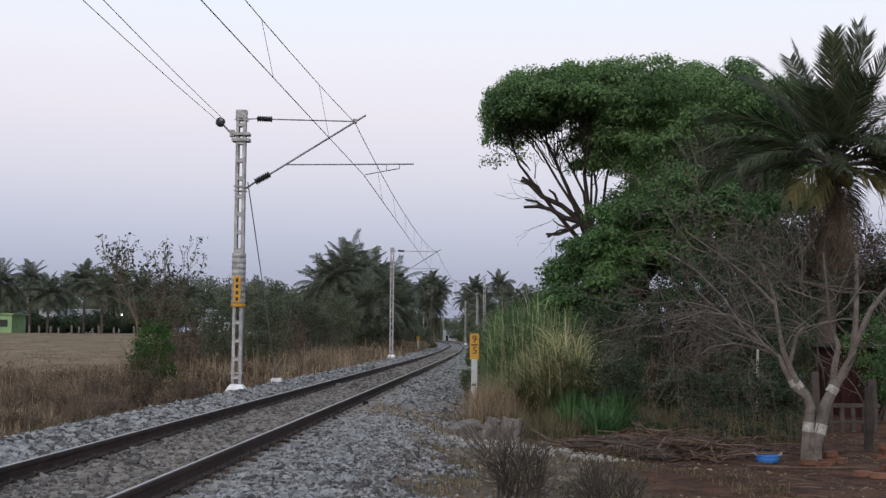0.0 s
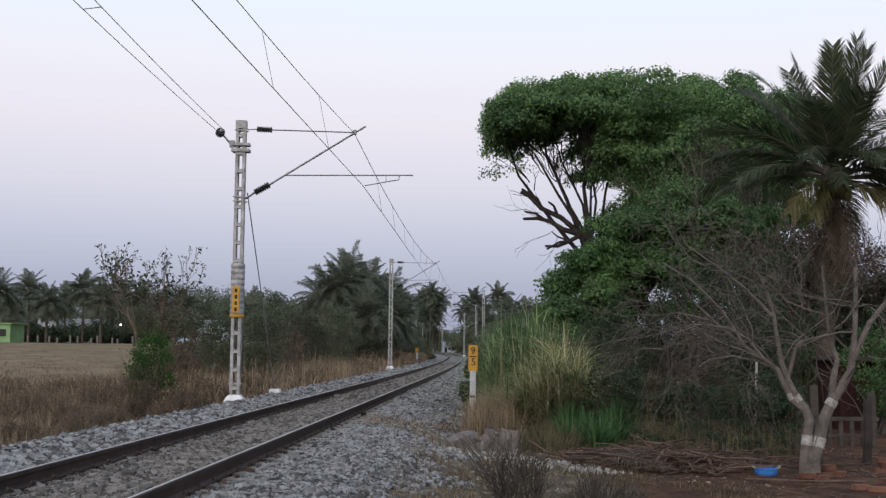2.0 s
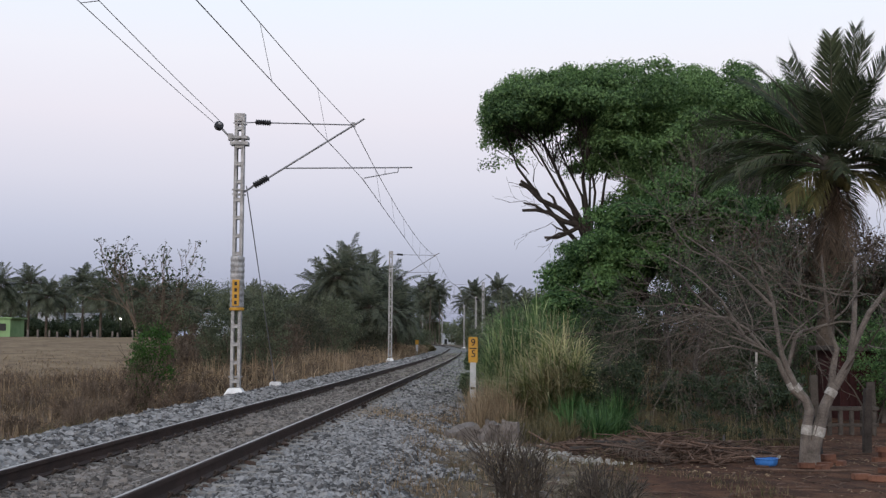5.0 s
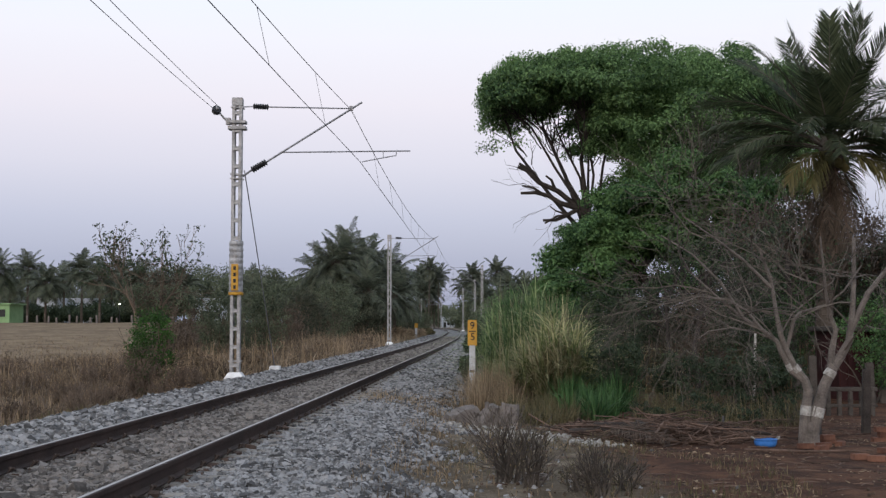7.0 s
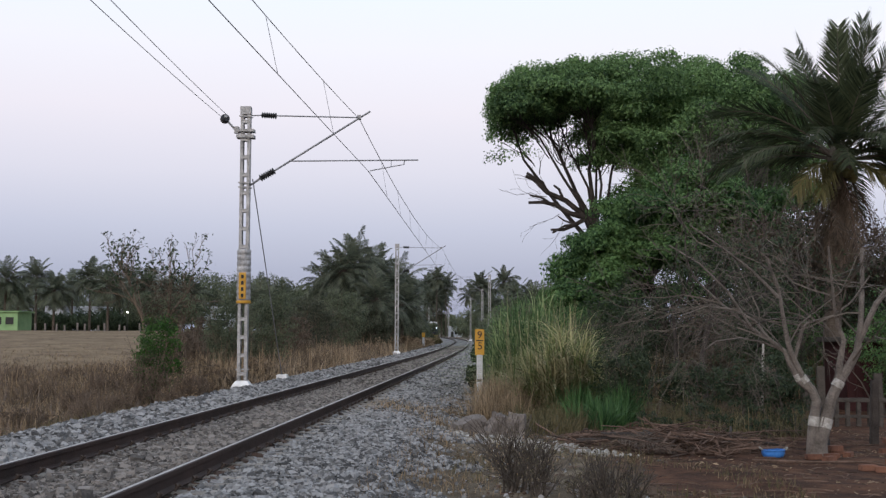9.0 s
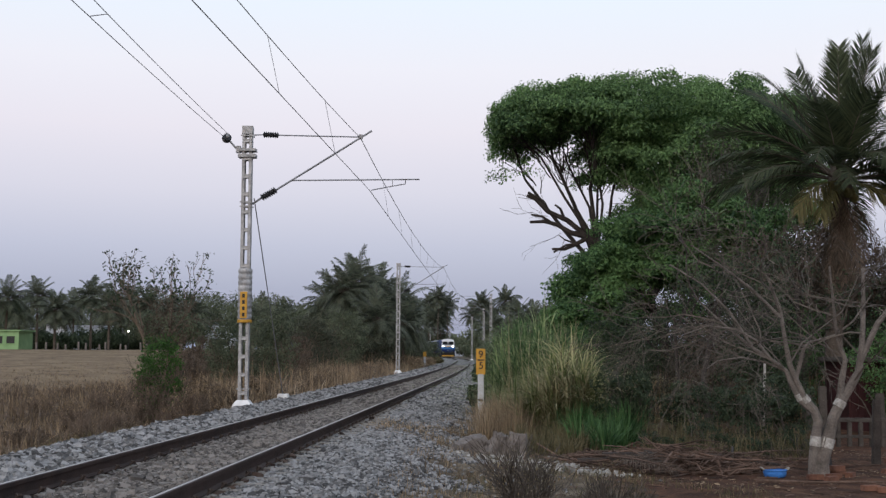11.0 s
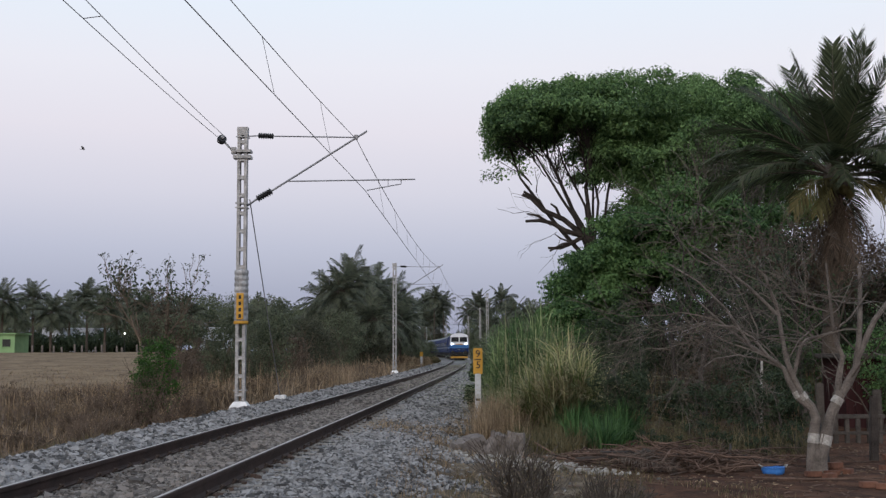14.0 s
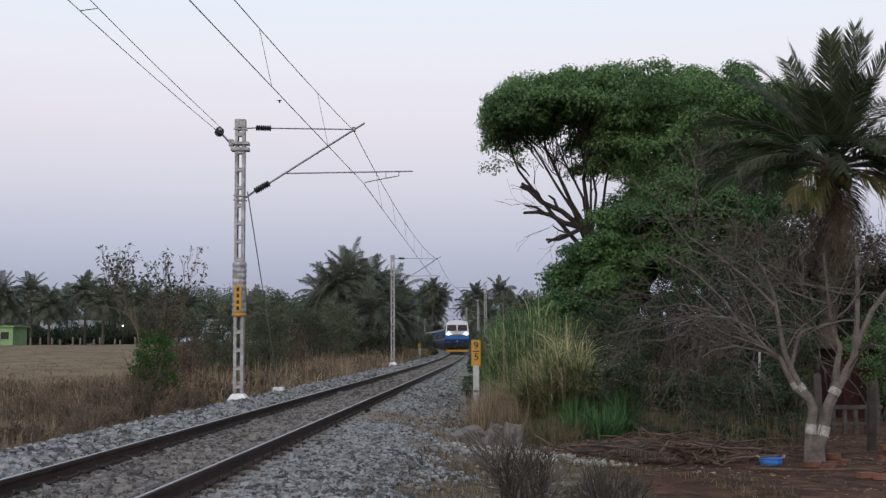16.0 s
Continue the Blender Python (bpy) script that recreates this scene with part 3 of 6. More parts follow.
def build_ballast():
    patch = lambda u, y: rng.uniform(0, 1, len(u)) > 0.94 * np.exp(-((y - 24.5 + 1.2 * (u - 1.6)) / 2.0) ** 2) * (u > 0.9)
    stone_field("ballast", 40000, 7.5, 34, 0.98, 2.75, 0.043, M_STONE, "loose grey crushed-stone ballast on the track shoulder", keep=patch)
    stone_field("ballast", 16000, 34, 140, 1.0, 2.9, 0.075, M_STONE, "distant grey ballast shoulder beside the track")
    stone_field("ballast", 30000, 8, 34, -0.80, 0.80, 0.046, M_STONE_RUST, "brown-grey ballast between the rails", 0.012)
    stone_field("ballast", 8000, 34, 120, -0.80, 0.80, 0.07, M_STONE_RUST, "distant brown-grey ballast between the rails")
    stone_field("ballast", 24000, 9, 45, -3.1, -1.0, 0.06, M_STONE, "grey ballast shoulder along the field side", 0.01)
    stone_field("ballast", 8000, 45, 140, -3.0, -1.0, 0.08, M_STONE, "distant grey ballast along the field side")
    # dark band by each rail: its shade put in the stone colour, with rust
    for s in (-0.872, 0.872):
        stone_field("ballast", 3600, 8, 70, s - 0.20, s + 0.20, 0.05, M_STONE_DARK, "ballast along the rail foot, dark with rust and painted rail shade", 0.006)
    ragged = lambda u, y: rng.uniform(0, 1, len(u)) < 1.25 - (u - 2.5) / (0.75 + 0.45 * np.sin(y * 1.7) + 0.3 * np.sin(y * 4.1 + u * 2))
    stone_field("ballast", 17000, 7.5, 34, 2.5, 3.7, 0.043, M_STONE, "thinning edge of the grey ballast shoulder", keep=ragged)
    far = lambda u, y: rng.uniform(0, 1, len(u)) < np.exp(-(u - 3.0) / 0.9)
    stone_field("scattered_stones", 4200, 7.5, 34, 2.9, 6.5, 0.034, M_STONE, "stray ballast stones strewn over dry soil", keep=far)


build_track()
build_ballast()


# ---------------------------------------------------------------- overhead line
def insulator(name, a, b, r, mat, parent, ribs=7):
    """A ribbed insulator between two points."""
    a, b = Vector(a), Vector(b)
    n = (b - a).length
    prof = [(0.02, 0)]
    for i in range(ribs):
        z = n * (i + 0.5) / ribs
        h = n / ribs
        prof += [(r * 0.6, z - 0.45 * h), (r, z - 0.1 * h), (r, z + 0.1 * h), (r * 0.6, z + 0.45 * h)]
    prof += [(0.02, n)]
    m = Matrix.Translation(a) @ (b - a).to_track_quat("Z", "Y").to_matrix().to_4x4()
    return part(name, Geo().lathe(prof, m, 12), mat, parent, "dark ribbed insulator")


def build_mast(at, label, height=7.62, arm=1, fine=True, reach=4.72, group="overhead line masts"):
    """A battened twin-channel mast with its bracket; the base lies at z = 0 of the mast, arm: the side of the track."""
    mast = thing("catenary_mast", label, "railway mast", at, group)
    w, d = 0.134, 0.105
    for s in (-1, 1):
        g = Geo()
        x0, x1 = s * w, s * (w - 0.082)
        g.box(min(x0, x1), max(x0, x1), -d, -d + 0.012, 0, height - 0.02)
        g.box(min(x0, x1), max(x0, x1), d - 0.012, d, 0, height - 0.02)
        g.box(min(x0, x0 - s * 0.012), max(x0, x0 - s * 0.012), -d + 0.012, d - 0.012, 0, height - 0.02)
        part("channel", g, M_GALV, mast)
    z, k = 0.35, 0
    pl = Geo().box(-w * 0.93, w * 0.93, -0.005, 0.005, -0.048, 0.048).mesh("batten_plate", M_GALV)
    while z < height - 0.25:
        for s in (-1, 1):
            part("batten_plate", pl, None, mast, at=pose(0, s * (d + 0.006), z))
        z += 0.49
    part("head_plate", Geo().box(-w - 0.01, w + 0.01, -d - 0.014, d + 0.014, height - 0.22, height), M_GALV, mast)
    part("foundation", bevelled(Geo().box(-0.26, 0.26, -0.26, 0.26, -0.75, 0.02).box(-0.255, 0.255, -0.25, 0.25, 0.021, 0.16, top=(0.62, 0.62)), 0.012), M_WHITE, mast, "whitewashed concrete foundation")
    if fine:
        for z0 in (0.46, height - 2.22, height - 2.10, height - 0.27):
            for s in (-1, 1):
                part("clamp", Geo().box(-w - 0.035, w + 0.035, s * (d + 0.021) - 0.009, s * (d + 0.021) + 0.009, z0 - 0.02, z0 + 0.02), M_GALV, mast)
    a = arm
    zt, zb = height - 0.24, height - 2.15
    # bracket, in the mast's own plane
    part("stay_tube", Geo().tube([(a * (w + 0.02), 0, zt), (a * 0.46, 0, zt + 0.015)], 0.018).tube([(a * 0.80, 0, zt), (a * 3.10, 0, zt - 0.045)], 0.019), M_TUBE, mast)
    insulator("stay_insulator", (a * 0.42, 0, zt + 0.015), (a * 0.84, 0, zt - 0.002), 0.085, M_INSUL, mast)
    part("bracket_tube", Geo().tube([(a * (w + 0.02), 0, zb), (a * 0.42, 0, zb + 0.19)], 0.03).tube([(a * 0.74, 0, zb + 0.36), (a * 3.40, 0, zt + 0.13)], 0.027, 8), M_TUBE, mast)
    insulator("bracket_insulator", (a * 0.40, 0, zb + 0.175), (a * 0.80, 0, zb + 0.40), 0.10, M_INSUL, mast)
    part("register_tube", Geo().tube([(a * 1.22, 0, zb + 0.66), (a * reach, 0, zb + 0.70)], 0.020), M_TUBE, mast)
    e = reach - 4.72
    part("steady_arm", Geo().tube([(a * (4.34 + e), 0, zb + 0.70), (a * (4.33 + e), 0, zb + 0.57), (a * (4.24 + e), 0, zb + 0.56), (a * (3.40 + e), 0, zb + 0.40)], 0.015).tube([(a * (3.98 + e), 0, zb + 0.70), (a * (3.98 + e), 0, zb + 0.52)], 0.010), M_TUBE, mast)
    part("wire_clamp", Geo().box(a * 3.10 - 0.05, a * 3.10 + 0.05, -0.06, 0.06, zt - 0.10, zt + 0.02), M_TUBE, mast)
    return mast


def build_overhead():
    m1 = build_mast(pose(-5.61, 32.6, -0.20), "battened galvanised steel mast with bracket, pulley and yellow plate")
    # ribbed guard, yellow plate with unreadable numbers
    prof = []
    for i in range(9):
        z = 2.32 + i * 0.155
        prof += [(0.182, z), (0.195, z + 0.05), (0.195, z + 0.09), (0.182, z + 0.14)]
    part("ribbed_guard", Geo().lathe(prof, None, 14), M_GALV, m1, "ribbed sheet-metal guard")
    part("guard_foot", Geo().lathe([(0.19, 2.24), (0.20, 2.26), (0.20, 2.31), (0.18, 2.325)], None, 14), M_YELLOW, m1, "yellow band")
    plate = part("number_plate", bevelled(Geo().box(-0.095, 0.095, -0.226, -0.200, 2.36, 3.07), 0.006), M_YELLOW, m1, "yellow enamel number plate")
    for k, z in enumerate((2.96, 2.79, 2.62, 2.45)):
        part("mark", Geo().box(-0.035, 0.035, -0.232, -0.2275, z - 0.05, z + 0.05), M_BLACK, plate)
    # feeder pulley and its bracket
    part("outrigger", Geo().tube([(-0.10, -0.05, 6.88), (-0.30, -0.10, 7.0), (-0.48, -0.14, 7.20)], 0.03).box(-0.30, -0.18, -0.14, 0.02, 6.88, 7.06).box(-0.24, 0.24, -0.17, 0.17, 6.75, 6.84).box(-0.24, 0.24, -0.17, 0.17, 6.92, 6.99), M_GALV, m1)
    wheel = Geo().lathe([(0.03, -0.08), (0.115, -0.07), (0.125, -0.04), (0.095, -0.02), (0.095, 0.02), (0.125, 0.04), (0.115, 0.07), (0.03, 0.08)], pose(-0.55, -0.17, 7.26, 62, 0, 28), 18)
    part("pulley", wheel, M_INSUL, m1, "dark round pulley insulator")
    part("pulley_hub", Geo().lathe([(0.05, 0), (0.05, 0.25), (0.03, 0.26)], pose(-0.55, -0.17, 7.26, 62, 0, 28) @ pose(0, 0, -0.13), 10), M_GALV, m1)
    # guy wire with its white anchor block
    guy = thing("guy_wire", "taut guy wire from mast to white anchor block", "guy wire")
    part("wire", Geo().tube([(-5.43, 32.72, 5.45), (-5.11, 36.7, -0.06)], 0.015, 5), M_WIRE, guy)
    part("anchor_block", bevelled(Geo().box(-5.27, -4.95, 36.6, 36.95, -0.75, -0.02), 0.02), M_WHITE, guy, "whitewashed concrete anchor block")

    build_mast(pose(-3.74, 84.0, -0.20, 0, 0, -2), "battened steel mast beside the brown verge", reach=3.15)
    masts = [(4.15, 128, -1, 7.62), (4.55, 172, -1, 7.62), (3.6, 216, -1, 7.62), (-0.5, 310, 1, 8.6), (-5.3, 296, 1, 7.4)]
    for x, y, a, h in masts:
        build_mast(pose(x, y, -0.22), "distant pale lattice mast beside the curve", h, a, False)
    build_mast(pose(-7.9, -17.0, -0.22), "battened steel mast behind the viewer", 7.62, 1, False)

    # wires span by span: catenary, contact wire, droppers
    wires = thing("overhead_wires", "catenary and contact wire with thin droppers", "overhead wire")
    sup = [(-17.0, -5.15, -5.05), (32.6, -2.51, -2.25), (84.0, -0.58, -0.83), (128, 1.05, 0.75), (172, 1.65, 1.4), (216, 1.1, 0.9), (296, -2.3, -2.1), (350, -7.0, -6.7)]
    for (ya, xa, ca), (yb, xb, cb) in zip(sup, sup[1:]):
        n = 28
        sag = 0.58 * ((yb - ya) / 50) ** 2 * (0.7 if yb > 90 else 1)
        top, low = [], []
        for i in range(n + 1):
            t = i / n
            y = ya + (yb - ya) * t
            top.append((xa + (xb - xa) * t, y, 7.10 - 4 * sag * t * (1 - t)))
            low.append((ca + (cb - ca) * t, y, 5.66))
        part("catenary_wire", Geo().tube(top, 0.0085 if yb < 60 else 0.011, 5), M_WIRE, wires)
        part("contact_wire", Geo().tube(low, 0.0085 if yb < 60 else 0.011, 5), M_WIRE, wires)
        k = max(4, round((yb - ya) / 6.3))
        for i in range(1, k):
            t = i / k
            y = ya + (yb - ya) * t
            part("dropper", Geo().tube([(xa + (xb - xa) * t, y, 7.10 - 4 * sag * t * (1 - t)), (ca + (cb - ca) * t, y, 5.66)], 0.005, 4), M_WIRE, wires)
    feeder = thing("feeder_wires", "pair of feeder wires ending at the mast pulley", "overhead wire")
    for dx, dz, ex in ((-0.10, 0.06, -5.35), (0.06, 0.10, -4.65)):
        pts = []
        for i in range(25):
            t = i / 24
            pts.append((-6.16 + dx + (ex + 6.16 - dx) * t, 32.43 - 49 * t, 7.06 + dz - 4 * 0.42 * t * (1 - t)))
        part("wire", Geo().tube(pts, 0.008, 5), M_WIRE, feeder)
    part("spacer", Geo().tube([(-6.03, 19.5, 6.80), (-5.72, 19.5, 6.84)], 0.008, 4), M_WIRE, feeder)


build_overhead()


# ---------------------------------------------------------------- kilometre post and small trackside things
def text_mesh(name, body, size, mat, parent, m, label=""):
    cu = bpy.data.curves.new(name, "FONT")
    cu.body, cu.size, cu.align_x, cu.align_y, cu.extrude, cu.offset = body, size, "CENTER", "CENTER", 0.003, 0.001
    tmp = bpy.data.objects.new(name, cu)
    me = bpy.data.meshes.new_from_object(tmp)
    bpy.data.objects.remove(tmp)
    me.materials.clear()
    me.materials.append(mat)
    return part(name, me, None, parent, label, m)


def build_post():
    post = thing("kilometre_post", "upright kilometre post with yellow 9-5 board on white shaft", "marker post", pose(0.73, 30.0, float(ground_z(0.73, 30)), 0, 0, -2))
    h = 1.36 - float(ground_z(0.73, 30))
    part("shaft", bevelled(Geo().box(-0.075, 0.075, -0.04, 0.04, -0.3, h - 0.62), 0.01), M_POST, post, "weathered white concrete shaft")
    part("stain", Geo().box(-0.06, 0.05, -0.0425, -0.0405, 0.50, 0.56), M_GREYSTONE, post)
    board = part("board", bevelled(Geo().box(-0.115, 0.115, -0.05, 0.05, h - 0.64, h), 0.012), M_YELLOW, post, "yellow painted board")
    text_mesh("figure", "9", 0.25, M_BLACK, board, pose(0, -0.054, h - 0.145, 90))
    part("bar", Geo().box(-0.085, 0.085, -0.055, -0.0515, h - 0.295, h - 0.265), M_BLACK, board)
    text_mesh("figure", "5", 0.25, M_BLACK, board, pose(0.01, -0.054, h - 0.42, 90))
    x, y = -2.72, 122.0
    p2 = thing("marker_post", "small white post with orange top beside the track", "marker post", pose(x, y, float(ground_z(x, y))))
    part("shaft", bevelled(Geo().box(-0.11, 0.11, -0.06, 0.06, -0.3, 1.25), 0.01), M_POST, p2)
    part("board", bevelled(Geo().box(-0.16, 0.16, -0.07, 0.07, 1.25, 1.72), 0.01), M_YELLOW, p2)


build_post()


# ---------------------------------------------------------------- trees
def branch(g, tips, p, d, length, radius, level, spread=0.6, kids=3, droop=0.0, min_r=0.004, wiggle=0.12, sides=None):
    """A wavering branch with side branches; tips collects the ends of the finest."""
    n = 4 if level > 0 else 3
    pts, rad = [Vector(p)], [radius]
    d = Vector(d).normalized()
    for i in range(n):
        d = (d + Vector(rng.normal(0, wiggle, 3)) + Vector((0, 0, -droop))).normalized()
        pts.append(pts[-1] + d * (length / n))
        rad.append(max(min_r, radius * (1 - 0.55 * (i + 1) / n)))
    g.tube(pts, rad, sides or (7 if radius > 0.05 else 5 if radius > 0.015 else 3), caps=False)
    if level == 0:
        tips.append(tuple(pts[-1]))
        tips.append(tuple(pts[1]))
        return
    k = kids + int(rng.integers(0, 2))
    for j in range(k):
        t = 0.30 + 0.70 * (j + rng.uniform(0, 1)) / k
        i = min(int(t * n), n - 1)
        q = pts[i].lerp(pts[i + 1], t * n - i)
        dd = (d + Vector(rng.normal(0, spread, 3)) + Vector((0, 0, 0.10))).normalized()
        branch(g, tips, q, dd, length * rng.uniform(0.48, 0.75), max(min_r, rad[i] * 0.6), level - 1, spread, kids, droop, min_r, wiggle)
    branch(g, tips, pts[-1], d, length * 0.6, max(min_r, rad[-1] * 0.9), level - 1, spread, kids, droop, min_r, wiggle)


def blob(n, cx, cy, cz, rx, ry, rz, shell=0.55):
    """Points in an ellipsoid, more of them towards its skin."""
    d = rng.normal(0, 1, (n, 3))
    d /= np.linalg.norm(d, axis=1)[:, None]
    r = (shell + (1 - shell) * rng.uniform(0, 1, n) ** 0.5)[:, None]
    return np.array([cx, cy, cz]) + d * r * [rx, ry, rz]


def limb(g, pts, r0, r1, sides=7):
    """A bent limb through points."""
    n = len(pts)
    g.tube(pts, [r0 + (r1 - r0) * i / (n - 1) for i in range(n)], sides, caps=False)


def build_big_tree():
    """The umbrella-shaped tree: crown on fanning limbs, dead limbs below."""
    y0 = 43.0
    zo = float(ground_z(6.0, y0))
    tree = thing("umbrella_tree", "tall tree with wide flat-topped green crown and bare lower limbs", "tree", pose(6.0, y0, zo))
    under = lambda x: float(np.interp(x, [1.3, 1.8, 2.6, 3.5, 4.4, 5.0, 5.5, 6.4, 8.0, 13.0], [9.5, 8.5, 8.2, 8.7, 8.95, 8.1, 7.0, 5.8, 5.2, 5.0]))
    over = lambda x: float(np.interp(x, [1.1, 1.9, 2.8, 4.1, 6.0, 7.6, 8.6, 9.7, 11.0, 12.0, 13.2], [9.8, 10.4, 10.9, 11.15, 11.45, 11.5, 11.5, 11.45, 11.3, 10.9, 9.9]))
    boughs = []
    k = 0
    while len(boughs) < 330:
        k += 1
        x, q, e = 1.8 + 11.0 * ((k * 0.618034) % 1), (k * 0.754878) % 1 * 2 - 1, ((k * 0.569840) % 1) ** 0.65
        deep = 4.4 * math.sqrt(max(0.05, 1 - ((x - 6.8) / 6.2) ** 2))
        w = rng.uniform(0.55, 1.05)
        near = min(1.0, (y0 + deep * q) / y0)
        hi = 1.3 + (over(x) - 1.3) * near - 0.9 * q ** 4 - 0.62 * w + rng.uniform(-0.12, 0.1)
        lo = under(x) + 0.35 * w
        if hi < lo:
            continue
        edge = min(1.0, (x - 1.25) / w * 0.9)
        boughs.append((x - 6.0, deep * q, lo + (hi - lo) * e - zo, w * max(0.5, edge), 0.62 * w))
    for k in range(34):
        x = 5.5 + 3.6 * ((k * 0.618034) % 1)
        w = rng.uniform(0.5, 0.8)
        boughs.append((x - 6.0, -3.0 + 1.6 * rng.uniform(), under(x) + 0.3 + 2.6 * ((k * 0.754878) % 1) - zo, w, 0.7 * w))
    bough_leaves("crown", boughs, 22, 0.30, 34, 0.125, M_LEAF_BIG, tree)
    # loose sprays of leaves under the rim
    sp = np.concatenate([blob(26, -4.35, -1.5, 7.45 - zo, 0.5, 0.5, 0.40, 0.1), blob(20, -3.3, -1.0, 7.75 - zo, 0.7, 0.5, 0.35, 0.1), blob(40, 0.2, -3, 6.3 - zo, 0.6, 0.5, 0.7, 0.1)])
    tagged(leaves("spray", sp, 0.16, 7, 0.11, M_LEAF_BIG, tree), kind="stuff")
    g, tips = Geo(), []
    limb(g, [(0.6, 0, 0), (0.2, 0, 2.0), (0.0, -0.2, 3.6), (-0.75, -0.3, 5.0)], 0.34, 0.20)
    limb(g, [(0.2, 0, 2.0), (1.4, 0.2, 4.2), (2.2, 0.4, 6.2), (2.8, 0.4, 8.4)], 0.26, 0.09)
    for k in range(19):
        tx, ty = -3.8 + 8.4 * (k / 18) + float(rng.normal(0, 0.15)), float(rng.uniform(-2.6, 2.6))
        tz = max(under(6.0 + tx) + 0.5, 8.3) - zo
        s = Vector((-0.75, -0.3, 5.0)) if tx < 0.3 else Vector((1.6, 0.2, 4.8))
        e = Vector((tx, ty, tz))
        s = s + Vector((rng.normal(0, 0.12), rng.normal(0, 0.15), rng.uniform(-0.5, 0.5)))
        mid = s.lerp(e, 0.40) + Vector((0, 0, 0.45 - 0.12 * abs(tx + 1))) + Vector(rng.normal(0, 0.22, 3))
        q = s.lerp(e, 0.75) + Vector((0, 0, 0.2)) + Vector(rng.normal(0, 0.22, 3))
        limb(g, [s, mid, q, e], 0.095 if k % 3 == 0 else 0.06, 0.022, 6)
        for j in range(7):
            b = mid.lerp(e, rng.uniform(0.1, 0.95))
            branch(g, tips, b, (e - s) + Vector(rng.normal(0, 1.4, 3)), 1.0, 0.024, 1, 0.6, 2, min_r=0.009)
    part("trunk", g, M_BARK, tree, "dark forking trunk and limbs")
    dead = Geo()
    up = Vector((0, 0, 0.62))
    f0 = Vector((-1.15, -0.3, 5.15))
    limb(dead, [Vector(p) + up for p in ((0.0, -0.2, 3.2), f0, (-1.9, -0.4, 5.75), (-2.6, -0.5, 6.05), (-3.05, -0.5, 6.5), (-3.35, -0.5, 6.62))], 0.12, 0.06)
    limb(dead, [Vector(p) + up for p in ((-2.55, -0.4, 6.02), (-2.75, -0.5, 6.4), (-3.0, -0.5, 6.55), (-3.3, -0.6, 6.72))], 0.07, 0.045)
    limb(dead, [Vector(p) + up for p in ((-2.0, -0.4, 5.8), (-2.15, -0.5, 6.15), (-2.35, -0.5, 6.3))], 0.06, 0.035)
    limb(dead, [Vector(p) + up for p in (f0, (-1.8, -0.5, 5.3), (-2.3, -0.5, 5.6), (-2.75, -0.6, 5.68), (-3.25, -0.6, 5.66))], 0.11, 0.05)
    limb(dead, [Vector(p) + up for p in ((-2.5, -0.5, 5.66), (-2.8, -0.6, 5.85), (-3.2, -0.6, 5.93))], 0.06, 0.035)
    limb(dead, [Vector(p) + up for p in (f0, (-1.6, -0.4, 4.9), (-2.0, -0.4, 4.72), (-2.45, -0.4, 4.72))], 0.09, 0.045)
    limb(dead, [Vector(p) + up for p in ((-1.6, -0.4, 4.9), (-1.95, -0.5, 4.86), (-2.4, -0.5, 4.60))], 0.05, 0.035)
    limb(dead, [Vector(p) + up for p in ((-1.7, -0.4, 4.95), (-2.0, -0.5, 5.05), (-2.2, -0.5, 5.2))], 0.04, 0.02)
    for k in range(5):
        branch(dead, tips, (-2.0 - 0.15 * k, -0.5, 5.7 + 0.2 * k), (-1, rng.normal(0, 0.3), rng.normal(0, 0.5)), 1.2, 0.012, 1, 0.5, 1, min_r=0.005, wiggle=0.3)
    part("dead_limb", dead, M_BARK, tree, "bare broken limbs without leaves")


